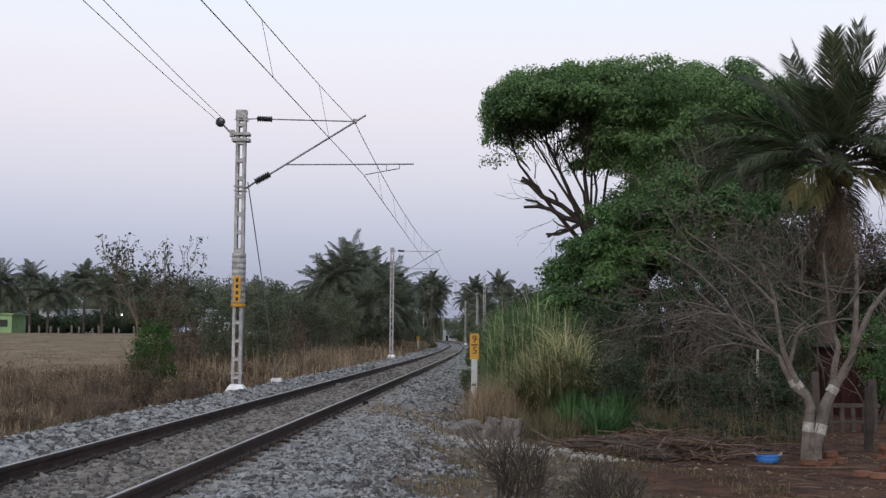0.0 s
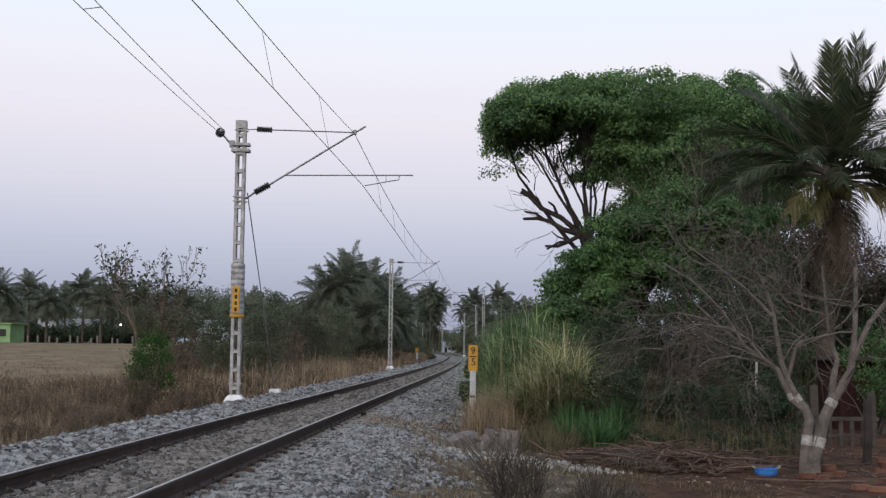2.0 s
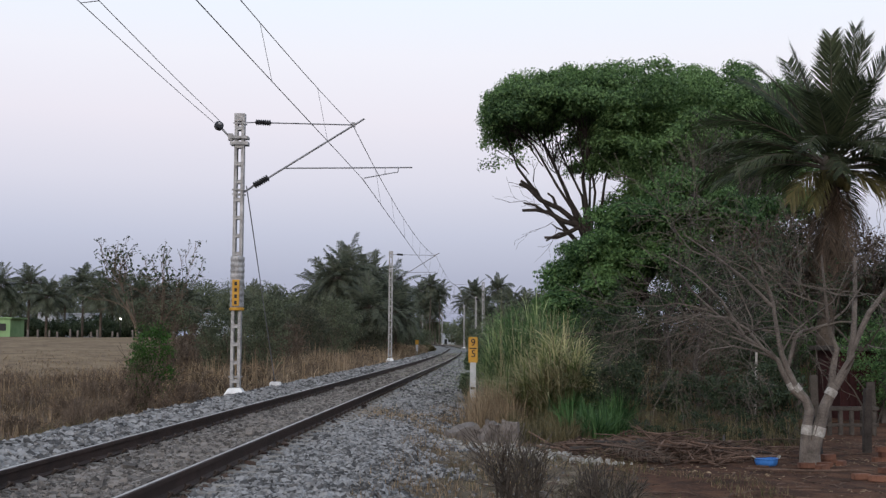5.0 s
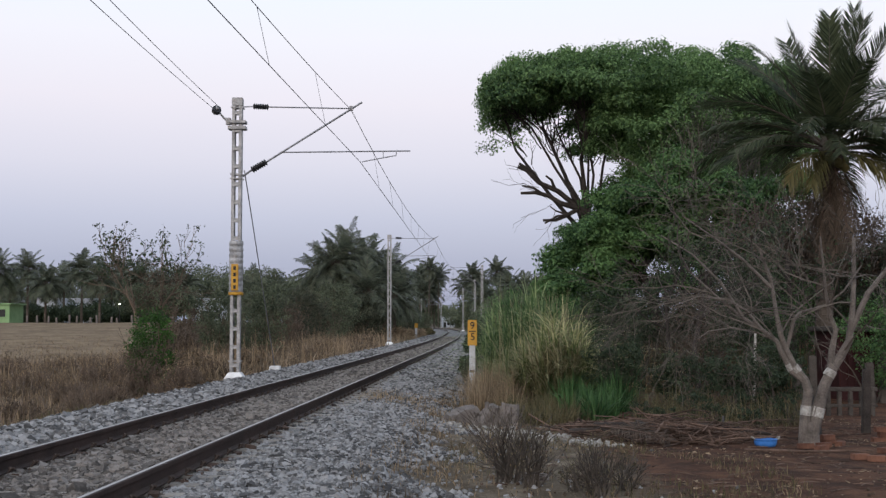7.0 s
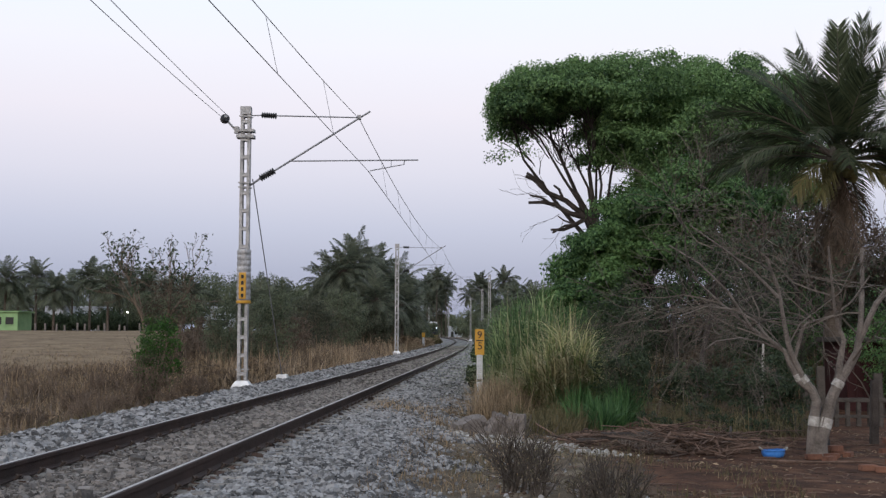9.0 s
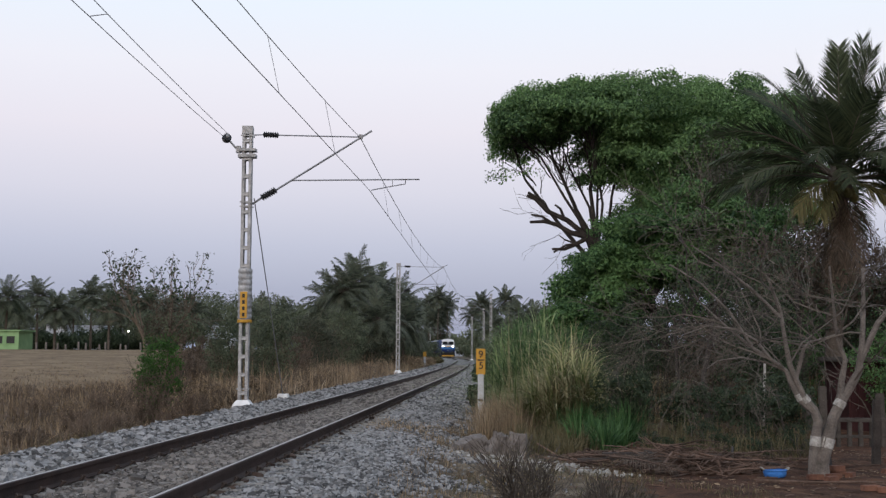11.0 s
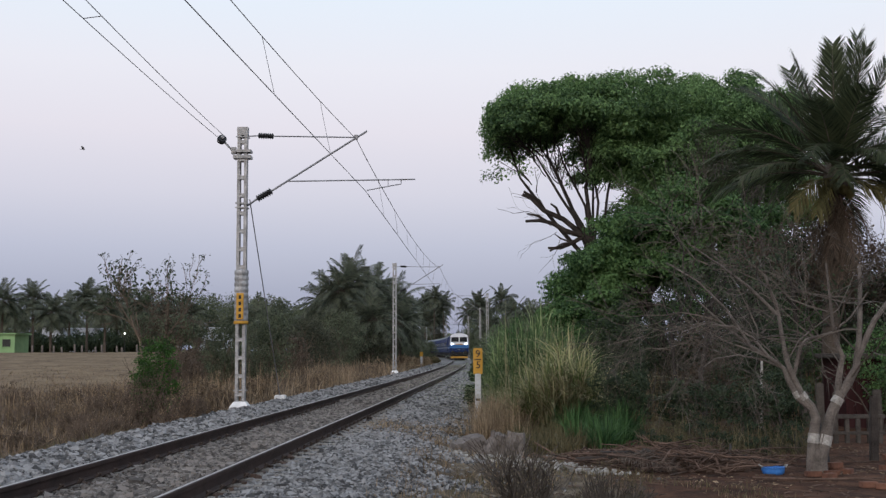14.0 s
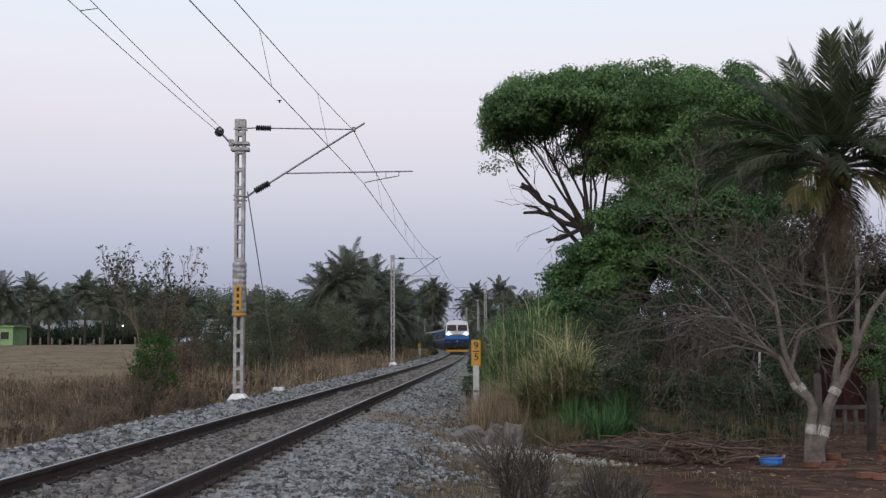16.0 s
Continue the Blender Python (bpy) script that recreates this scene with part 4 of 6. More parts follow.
def build_mid_trees():
    y0 = 37.0
    t = thing("leafy_tree", "dense dark green broad-leaved tree under the tall crown", "tree", pose(6.2, y0, float(ground_z(6.2, y0))))
    boughs = []
    for x, z, wide, high, n in ((5.6, 4.3, 1.4, 1.2, 30), (7.4, 5.4, 1.6, 0.9, 26), (4.55, 3.0, 1.3, 1.2, 32), (6.4, 3.6, 2.4, 1.7, 44), (3.9, 2.1, 0.8, 0.7, 12), (4.6, 3.6, 0.65, 0.6, 14), (8.7, 4.2, 1.0, 1.3, 14), (9.5, 4.5, 1.1, 1.0, 18), (7.4, 4.0, 1.2, 0.8, 22)):
        c = blob(n, x - 6.2, 0, z + 0.45, wide, 1.7, high, 0.55)
        w = rng.uniform(0.35, 0.68, n)
        boughs.append(np.concatenate([c, w[:, None], 0.55 * w[:, None]], axis=1))
    bough_leaves("crown", np.concatenate(boughs), 20, 0.26, 34, 0.125, M_LEAF_MID, t)
    g, tips = Geo(), []
    limb(g, [(0.6, 0, -0.1), (0.5, 0, 1.2), (0.2, 0, 2.4), (-0.2, 0, 3.6)], 0.2, 0.1)
    for a in range(9):
        branch(g, tips, (0.3, 0, 1.4 + 0.18 * a), (math.cos(a * 2.4), math.sin(a * 2.4) * 0.6, 0.7), 1.5, 0.05, 2, 0.5, 3, min_r=0.01)
    part("trunk", g, M_BARK, t, "dark forked trunk")

    for x, y1, h, n, mat in ((8.15, 37.6, 5.2, 150, M_LEAF_GREY), (9.6, 33.5, 3.0, 330, M_LEAF_BROWN), (10.9, 34.5, 2.5, 150, M_LEAF_BROWN)):
        th = thing("thin_tree", "sparse grey-leaved tree with fine bare twigs", "tree", pose(x, y1, float(ground_z(x, y1))), "thin trees")
        g, tips = Geo(), []
        for a in range(8):
            branch(g, tips, (rng.uniform(-0.2, 0.2), 0, 0.5 * h), (rng.uniform(-0.36, 0.36), rng.uniform(-0.3, 0.3), 1), 0.5 * h + 0.5, 0.05, 2, 0.30, 3, min_r=0.007)
        limb(g, [(0, 0, -0.1), (0.1, 0, 0.3 * h), (0, 0, 0.6 * h)], 0.13, 0.09)
        part("trunk", g, M_TWIG_GREY, th, "grey stems and fine twigs")
        c = np.concatenate([np.array(tips)[::2], blob(n, 0.2, 0, 1.35 * h, 1.5, 1.2, 0.4 * h, 0.1)])
        leaves("crown", c, 0.36, 12, 0.10, mat, th, 0.9)


def frond(g, lv, base, az, el, length, droop, leaf, n, width=0.035, hang=0.26, sweep=0.95, start=0.16):
    """A palm frond: an arching rachis in g, leaflet quads into lv."""
    d = Vector((math.cos(az) * math.cos(el), math.sin(az) * math.cos(el), math.sin(el)))
    pts, p = [], Vector(base)
    seg = 9
    for i in range(seg + 1):
        pts.append(p.copy())
        d = (d + Vector((0, 0, -droop * (0.35 + i / seg) / seg * 2))).normalized()
        p = p + d * (length / seg)
    g.tube(pts, [0.035 * (1 - 0.85 * i / seg) * (length / 3.5) for i in range(seg + 1)], 4, caps=False)
    side0 = Vector((-math.sin(az), math.cos(az), 0))
    roll = rng.uniform(-0.5, 0.5)
    for k in range(n):
        t = start + (1 - start) * (k + 0.5) / n
        i = min(int(t * seg), seg - 1)
        q = pts[i].lerp(pts[i + 1], t * seg - i)
        along = (pts[i + 1] - pts[i]).normalized()
        up = side0.cross(along)
        ln = leaf * (0.35 + 0.65 * math.sin(math.pi * min(1, 0.12 + 0.86 * t)) ** 0.7) * rng.uniform(0.8, 1.1)
        for s in (-1, 1):
            out = (side0 * s * math.cos(roll * s + 0.25) + up * math.sin(roll * s - 0.15) + along * (sweep + 0.5 * t) + Vector(rng.normal(0, 0.09, 3))).normalized()
            w = along * width * 0.5
            m1 = q + out * ln * 0.5 + Vector((0, 0, -0.05 * ln))
            e = q + out * ln + Vector((0, 0, -hang * ln))
            lv += [q - w * 0.5, q + w * 0.5, m1 + w, m1 - w, e + w * 0.1, e - w * 0.1]


def frond_mesh(name, lv, mat):
    v = np.array([tuple(p) for p in lv])
    n = len(v) // 6
    f = (np.array([(0, 1, 2, 3), (3, 2, 4, 5)])[None] + (np.arange(n) * 6)[:, None, None]).reshape(-1, 4)
    return mesh_fast(name, v, f, mat)


def build_palm_near():
    x, y = 9.75, 30.0
    z = float(ground_z(x, y))
    palm = thing("coconut_palm", "coconut palm with long ragged fronds and dry skirt", "palm tree", pose(x, y, z))
    top = 5.6 - z
    g = Geo()
    pts = [(-0.25, 0, -0.1), (-0.28, 0, 1.5), (-0.22, 0, 3.0), (-0.1, 0, 4.4), (0, 0, top)]
    limb(g, pts, 0.24, 0.17, 10)
    for k in range(26):
        zz = 0.3 + k * 0.2
        g.lathe([(0.20, -0.03), (0.225, 0.03), (0.20, 0.05)], pose(-0.26 + 0.25 * max(0, zz - 2.5) / 3.2, 0, zz, rng.uniform(-6, 6), rng.uniform(-6, 6)), 10)
    part("trunk", g, M_PALM_TRUNK, palm, "ringed brown trunk")
    part("fibre_head", Geo().lathe([(0.16, -0.55), (0.26, -0.3), (0.32, 0.0), (0.24, 0.3), (0.1, 0.5)], pose(0, 0, top), 12), M_PALM_TRUNK, palm, "brown fibrous leaf bases")
    for k in range(9):
        a = k * 0.7
        part("coconut", Geo().lathe([(0.02, -0.13), (0.09, -0.08), (0.11, 0.0), (0.09, 0.08), (0.02, 0.13)], pose(0.34 * math.cos(a), 0.34 * math.sin(a), top - 0.25 - 0.1 * (k % 3)), 10), M_PALM_DRY, palm, "yellowish coconut")
    # (azimuth, elevation, length, droop): spear leaves, the fan above, arching sides
    upright = [(1.2, 84, 3.5, 0.15), (0.3, 80, 3.6, 0.2), (2.9, 76, 3.2, 0.25), (4.4, 78, 3.0, 0.3), (0.1, 68, 3.7, 0.3), (5.6, 66, 3.5, 0.35), (3.4, 62, 3.1, 0.5), (2.5, 60, 3.4, 0.5), (1.4, 58, 3.4, 0.5), (0.7, 52, 3.6, 0.55), (3.05, 46, 3.4, 0.7), (5.1, 45, 3.0, 0.7), (4.2, 55, 2.6, 0.6), (4.8, 60, 2.6, 0.6), (2.0, 68, 3.3, 0.3), (5.2, 74, 3.1, 0.3)]
    arching = [(2.2, 40, 3.4, 0.8), (0.1, 44, 3.5, 0.7), (1.7, 34, 3.3, 0.9), (3.3, 30, 3.2, 0.6), (4.2, 38, 2.7, 0.9), (0.5, 26, 3.4, 0.9), (5.9, 26, 3.4, 0.9), (2.7, 22, 3.2, 0.6), (3.6, 20, 3.0, 0.6), (1.1, 18, 3.2, 1.0), (6.1, 10, 3.2, 0.9), (3.0, 14, 2.9, 0.5), (4.9, 35, 2.4, 0.8), (4.5, 25, 2.2, 0.9), (5.3, 22, 2.8, 0.8), (6.0, 35, 3.3, 0.6), (0.2, 15, 3.2, 0.7), (6.2, 0, 3.0, 0.6), (0.0, -10, 2.8, 0.5), (5.8, 12, 3.0, 0.7)]
    for az, el, ln, droop in upright + arching:
        g, lv = Geo(), []
        frond(g, lv, (0, 0, top), az, radians(el), ln * rng.uniform(1.0, 1.1), droop, 0.84, 104, 0.045, 0.08 + 0.20 * (el < 40), 0.9, 0.2)
        f = part("frond", frond_mesh("frond", lv, M_PALM), None, palm)
        part("rib", g, M_PALM_TRUNK, f)
    for az, el, ln in ((4.0, -8, 1.8), (3.7, 2, 2.0), (5.7, -5, 2.0)):
        g, lv = Geo(), []
        frond(g, lv, (0, -0.2, top - 0.05), az, radians(el), ln, 0.85, 0.75, 70, 0.048, 0.45, 0.9, 0.2)
        f = part("dry_frond", frond_mesh("dry_frond", lv, M_PALM_DRY), None, palm, "yellowing frond hanging down")
        part("rib", g, M_PALM_DRY, f)
    for k in range(20):
        az, el = k * 2.4, -48 - 1.7 * k
        g, lv = Geo(), []
        frond(g, lv, (0, 0, top - 0.15 - 0.03 * k), az, radians(el), rng.uniform(1.5, 2.6), 0.9, 0.5, 40, 0.032, 0.7)
        f = part("dry_frond", frond_mesh("dry_frond", lv, M_LEAF_BROWN), None, palm, "withered brown frond of the hanging skirt")
        part("rib", g, M_WOOD_DEAD, f)


def build_bare_tree():
    """The leafless tree with whitewashed bands round its two stems."""
    x, y = 5.12, 17.0
    z = float(ground_z(x, y))
    tree = thing("bare_tree", "leafless grey tree with two stems and whitewashed bands", "tree", pose(x, y, z))
    s = 17.0 / 2130
    P = lambda px, py, dy=0.0: Vector(((px - 1440) * s, dy, (571 - py) * s + 1.3 - z))
    stem, tips, tw = Geo(), [], Geo()
    left = [P(1432, 800), P(1434, 760), P(1437, 724), P(1442, 691), P(1435, 671), P(1418, 651), P(1405, 621), P(1395, 594), P(1388, 557), P(1380, 500), P(1352, 440, -0.2)]
    right = [P(1448, 800), P(1447, 764), P(1458, 724), P(1468, 687), P(1482, 657), P(1502, 627), P(1515, 604), P(1522, 557), P(1530, 500, 0.1), P(1536, 420, 0.2)]
    third = [P(1480, 660), P(1485, 617), P(1492, 584), P(1482, 557), P(1472, 520, -0.1), P(1460, 420, -0.2)]
    fourth = [P(1436, 676), P(1412, 655), P(1396, 625), P(1388, 604), P(1362, 584), P(1328, 560, 0.1), P(1280, 520, 0.1), P(1230, 470, 0.2)]
    fifth = [P(1405, 618), P(1418, 567), P(1428, 554), P(1475, 541), P(1508, 515), P(1540, 470)]
    limb(stem, left, 0.088, 0.016, 10)
    limb(stem, [P(1440, 815), P(1440, 795), P(1442, 770), P(1445, 745)], 0.13, 0.09, 10)
    limb(stem, right, 0.108, 0.024, 10)
    limb(stem, third, 0.055, 0.014, 8)
    limb(stem, fourth, 0.052, 0.010, 8)
    limb(stem, fifth, 0.030, 0.010, 7)
    limb(stem, [P(1388, 604), P(1350, 588), P(1310, 580), P(1262, 586, -0.2), P(1240, 600, -0.3)], 0.017, 0.005, 7)
    limb(stem, [P(1362, 584), P(1335, 550), P(1300, 530), P(1255, 525, 0.2), P(1215, 540, 0.2)], 0.024, 0.008, 7)
    limb(stem, [P(1328, 560), P(1290, 500), P(1240, 450), P(1190, 415, 0.2)], 0.022, 0.008, 7)
    limb(stem, [P(1380, 510), P(1330, 460), P(1270, 420, -0.2), P(1215, 385, -0.3)], 0.026, 0.008, 7)
    limb(stem, [P(1516, 590), P(1550, 520), P(1590, 470), P(1640, 400)], 0.05, 0.02, 7)
    part("stem", stem, M_BARK_PALE, tree, "forked grey stems")
    for pts, lo, hi, k in ((left, 5, 10, 6), (right, 5, 9, 5), (third, 1, 5, 4), (fourth, 3, 7, 7), (fifth, 1, 5, 4)):
        for j in range(k):
            t = lo + (hi - lo) * (j + rng.uniform(0, 1)) / k
            i = min(int(t), len(pts) - 2)
            q = pts[i].lerp(pts[i + 1], t - i)
            if q.z < 1.3:
                continue
            dd = Vector((rng.normal(-0.35, 0.8), rng.normal(0, 0.7), rng.uniform(0.1, 0.9)))
            branch(tw, tips, q, dd, rng.uniform(0.9, 1.5), 0.014, 3, 0.5, 2, 0.03, 0.0030, 0.2)
    for ends in ((1270, 575), (1270, 420), (1330, 470), (1310, 580), (1300, 530), (1350, 450)):
        for j in range(1):
            branch(tw, tips, P(ends[0], ends[1], rng.uniform(-0.3, 0.3)), (rng.normal(-0.7, 0.5), rng.normal(0, 0.6), rng.uniform(-0.35, 0.7)), 1.0, 0.010, 3, 0.5, 2, 0.04, 0.0030, 0.22)
    part("branchwork", tw, M_TWIG_GREY, tree, "tangle of fine bare twigs")
    for (a, b, r) in ((P(1436, 734), P(1438, 717), 0.082), (P(1455, 737), P(1460, 720), 0.096), (P(1412, 655), P(1406, 644), 0.046), (P(1424, 658), P(1417, 648), 0.066), (P(1477, 666), P(1484, 655), 0.086)):
        part("white_band", Geo().tube([a, b], [r, r * 0.97], 12), M_WHITEWASH, tree, "flaking whitewash band")
    sel = np.array(tips)[rng.permutation(len(tips))[:240]]
    leaves("withered_leaves", sel, 0.08, 2, 0.05, M_LEAF_GREY, tree)


def bush(name, label, x, y, w, h, mat, count, size, clumps, stems=8, twig=M_TWIG_BROWN, cat="bush", group="", dense=0.35, base=0.0, depth=None):
    """A shrub of several stems with leaf clumps; base: how far its leaves start above ground."""
    z = float(ground_z(x, y))
    ob = thing(name, label, cat, pose(x, y, z), group)
    g, tips = Geo(), []
    for k in range(stems):
        a = rng.uniform(0, 2 * math.pi)
        branch(g, tips, (rng.normal(0, w * 0.12), rng.normal(0, w * 0.1), -0.05), (math.cos(a) * 0.5 * w / h, math.sin(a) * 0.3, 1), h * 0.46, 0.010 + 0.006 * h, 2, 0.45, 2, min_r=0.003 + y * 0.00005)
    part("branchwork", g, twig, ob)
    if clumps:
        c = blob(clumps, 0, 0, base + (h - base) * 0.55, w / 2, depth or w / 2.4, (h - base) * 0.5, dense)
        c[:, 2] = np.maximum(c[:, 2], 0.08)
        leaves("foliage", c, 0.14 * (h + w) / 2 ** 0.9 * 0.75, int(count * 1.7), size * 0.74, mat, ob, 0.8)
    return ob


def build_thicket():
    """Undergrowth between the reeds and the bare tree."""
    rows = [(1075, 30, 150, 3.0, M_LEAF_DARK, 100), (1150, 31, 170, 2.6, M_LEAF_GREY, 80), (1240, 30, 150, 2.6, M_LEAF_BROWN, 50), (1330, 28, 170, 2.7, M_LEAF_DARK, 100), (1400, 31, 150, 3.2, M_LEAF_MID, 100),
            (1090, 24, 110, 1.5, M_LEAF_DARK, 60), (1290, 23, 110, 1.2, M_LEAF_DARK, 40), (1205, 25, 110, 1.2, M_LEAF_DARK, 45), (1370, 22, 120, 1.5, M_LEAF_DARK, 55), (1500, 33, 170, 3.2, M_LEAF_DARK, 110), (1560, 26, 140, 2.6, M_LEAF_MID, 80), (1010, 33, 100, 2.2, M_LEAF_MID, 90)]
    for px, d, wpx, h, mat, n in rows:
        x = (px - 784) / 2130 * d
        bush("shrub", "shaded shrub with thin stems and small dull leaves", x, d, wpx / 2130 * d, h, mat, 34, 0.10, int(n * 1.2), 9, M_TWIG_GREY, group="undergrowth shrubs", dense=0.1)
    n = 9000
    d = rng.uniform(30, 41, n)
    x = (rng.uniform(1010, 1520, n) - 784) / 2130 * d
    bank = thing("dry_thicket_grass", "tall withered brown grass standing behind the thicket", "grass", kind="stuff")
    blades("blade", np.stack([x, d, ground_z(x, d)], 1), rng.uniform(0.5, 1.5, n), 0.5, 0.016, M_GRASS_DRY, bank, 4)
    n = 2000
    d = rng.uniform(19.8, 24, n)
    x = (rng.uniform(1120, 1420, n) - 784) / 2130 * d
    floor_ = thing("thicket_floor_grass", "thin dry stalks and grass at the thicket's foot", "grass", kind="stuff")
    blades("blade", np.stack([x, d, ground_z(x, d)], 1), rng.uniform(0.1, 0.7, n), 0.7, 0.006, M_GRASS_MIX, floor_, 4)
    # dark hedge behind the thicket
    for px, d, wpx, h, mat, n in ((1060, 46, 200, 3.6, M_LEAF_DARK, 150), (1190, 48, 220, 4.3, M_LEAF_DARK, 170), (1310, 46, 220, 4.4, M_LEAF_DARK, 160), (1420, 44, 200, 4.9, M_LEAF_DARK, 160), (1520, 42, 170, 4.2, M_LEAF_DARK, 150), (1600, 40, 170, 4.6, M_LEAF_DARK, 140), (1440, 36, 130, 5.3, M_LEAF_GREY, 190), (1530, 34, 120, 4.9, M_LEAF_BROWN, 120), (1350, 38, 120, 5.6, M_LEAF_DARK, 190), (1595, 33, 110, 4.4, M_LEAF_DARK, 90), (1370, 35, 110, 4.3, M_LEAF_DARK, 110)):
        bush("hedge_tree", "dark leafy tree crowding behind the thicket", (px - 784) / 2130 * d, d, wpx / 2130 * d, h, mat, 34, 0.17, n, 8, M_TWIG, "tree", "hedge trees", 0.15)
    for px, d, h, r in ((1236, 27, 2.9, 0.075), (1405, 29, 3.4, 0.08), (1180, 29, 2.6, 0.06), (1330, 30, 3.0, 0.07), (1290, 33, 3.2, 0.05)):
        x = (px - 784) / 2130 * d
        z = float(ground_z(x, d))
        t = thing("sapling", "slim dark trunk of a young tree in the thicket", "tree", pose(x, d, z), "saplings")
        g, tips = Geo(), []
        limb(g, [(0, 0, -0.1), (rng.normal(0, 0.05), 0, h * 0.4), (rng.normal(0, 0.1), 0, h)], r, r * 0.6)
        for k in range(6):
            branch(g, tips, (0, 0, h * (0.55 + 0.07 * k)), (rng.normal(0, 0.8), rng.normal(0, 0.6), 0.6), 1.2, 0.025, 2, 0.5, 2)
        part("trunk", g, M_BARK, t)
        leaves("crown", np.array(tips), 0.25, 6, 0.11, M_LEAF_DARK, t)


def build_reeds():
    """The stand of tall reed grass behind the kilometre post, green with straw-coloured blades."""
    def stand(n, px0, px1, d0, d1):
        d = rng.uniform(d0, d1, n)
        x = (rng.uniform(px0, px1, n) - 784) / 2130 * d
        return np.stack([x, d, ground_z(x, d)], 1)
    def fountains(n, k, px0, px1, d0, d1, r):
        """Blades in tufts that spread outwards from their middles."""
        c = stand(k, px0, px1, d0, d1)
        i = rng.integers(0, k, n)
        a = rng.uniform(0, 2 * np.pi, n)
        q = np.abs(rng.normal(0, r, n))
        p = c[i] + np.stack([np.cos(a) * q, np.sin(a) * q, np.zeros(n)], 1)
        p[:, 2] = ground_z(p[:, 0], p[:, 1])
        tall = rng.uniform(0.72, 1.15, k)[i]
        return p, a, tall
    reed = thing("reed_clump", "tall arching reed grass, green turning straw yellow", "reeds", kind="stuff")
    def canes(name, n, k, px0, px1, d0, d1, h0, h1, cane_mat, leaf_mat_):
        """Upright canes in tufts, each with long leaves arching off it."""
        p, w, f = fountains(n, k, px0, px1, d0, d1, 0.17)
        across = np.abs(p[:, 0] / p[:, 1] * 2130 + 784 - (px0 + px1) / 2) / (0.55 * (px1 - px0))
        hh = rng.uniform(h0, h1, n) * f * (1 - 0.5 * np.clip(across, 0, 1) ** 2)
        blades(name + "_cane", p, hh, 0.30, 0.006, cane_mat, reed, 5, w)
        rep = 12
        q = np.repeat(p, rep, axis=0)
        t = rng.uniform(0.12, 0.95, n * rep)
        q[:, 2] += t * np.repeat(hh, rep)
        q[:, :2] += np.stack([np.cos(np.repeat(w, rep)), np.sin(np.repeat(w, rep))], 1) * (0.20 * t ** 1.8 * np.repeat(hh, rep))[:, None]
        blades(name + "_leaf", q, rng.uniform(0.45, 1.15, n * rep), 1.7, 0.014, leaf_mat_, reed, 5, np.repeat(w, rep) + rng.normal(0, 0.7, n * rep))
    canes("green", 460, 26, 874, 1000, 30.8, 36, 1.3, 2.55, M_REED_GREEN, M_REED_GREEN)
    canes("yellow", 230, 15, 930, 1030, 25.0, 28.5, 0.9, 1.9, M_REED, M_REED)
    canes("dry", 90, 11, 945, 1024, 24.6, 27, 0.8, 1.55, M_REED_DRY, M_REED_DRY)
    a = stand(60, 880, 1000, 27, 32)
    blades("flower_stalks", a, rng.uniform(2.2, 3.2, len(a)), 0.3, 0.010, M_REED_DRY, reed, 6)
    gr = thing("green_tuft", "low bright green grass tuft beside the brushwood", "grass", kind="stuff")
    a, w, h = fountains(1700, 16, 990, 1095, 21.5, 24.5, 0.13)
    blades("blade", a, rng.uniform(0.25, 0.95, len(a)) * h, 0.75, 0.014, M_GRASS_GREEN, gr, 5, w)
    pale = thing("pale_grass", "soft pale straw grass round the post foot", "grass", kind="stuff")
    a, w, h = fountains(3800, 60, 842, 922, 23.5, 29.5, 0.2)
    blades("blade", a, rng.uniform(0.25, 0.95, len(a)) * h, 0.6, 0.007, M_GRASS_PALE, pale, 4, w)
    a, w, h = fountains(2200, 40, 900, 1015, 20.5, 26, 0.2)
    blades("blade", a, rng.uniform(0.15, 0.55, len(a)) * h, 0.7, 0.008, M_GRASS_MIX, pale, 4, w)


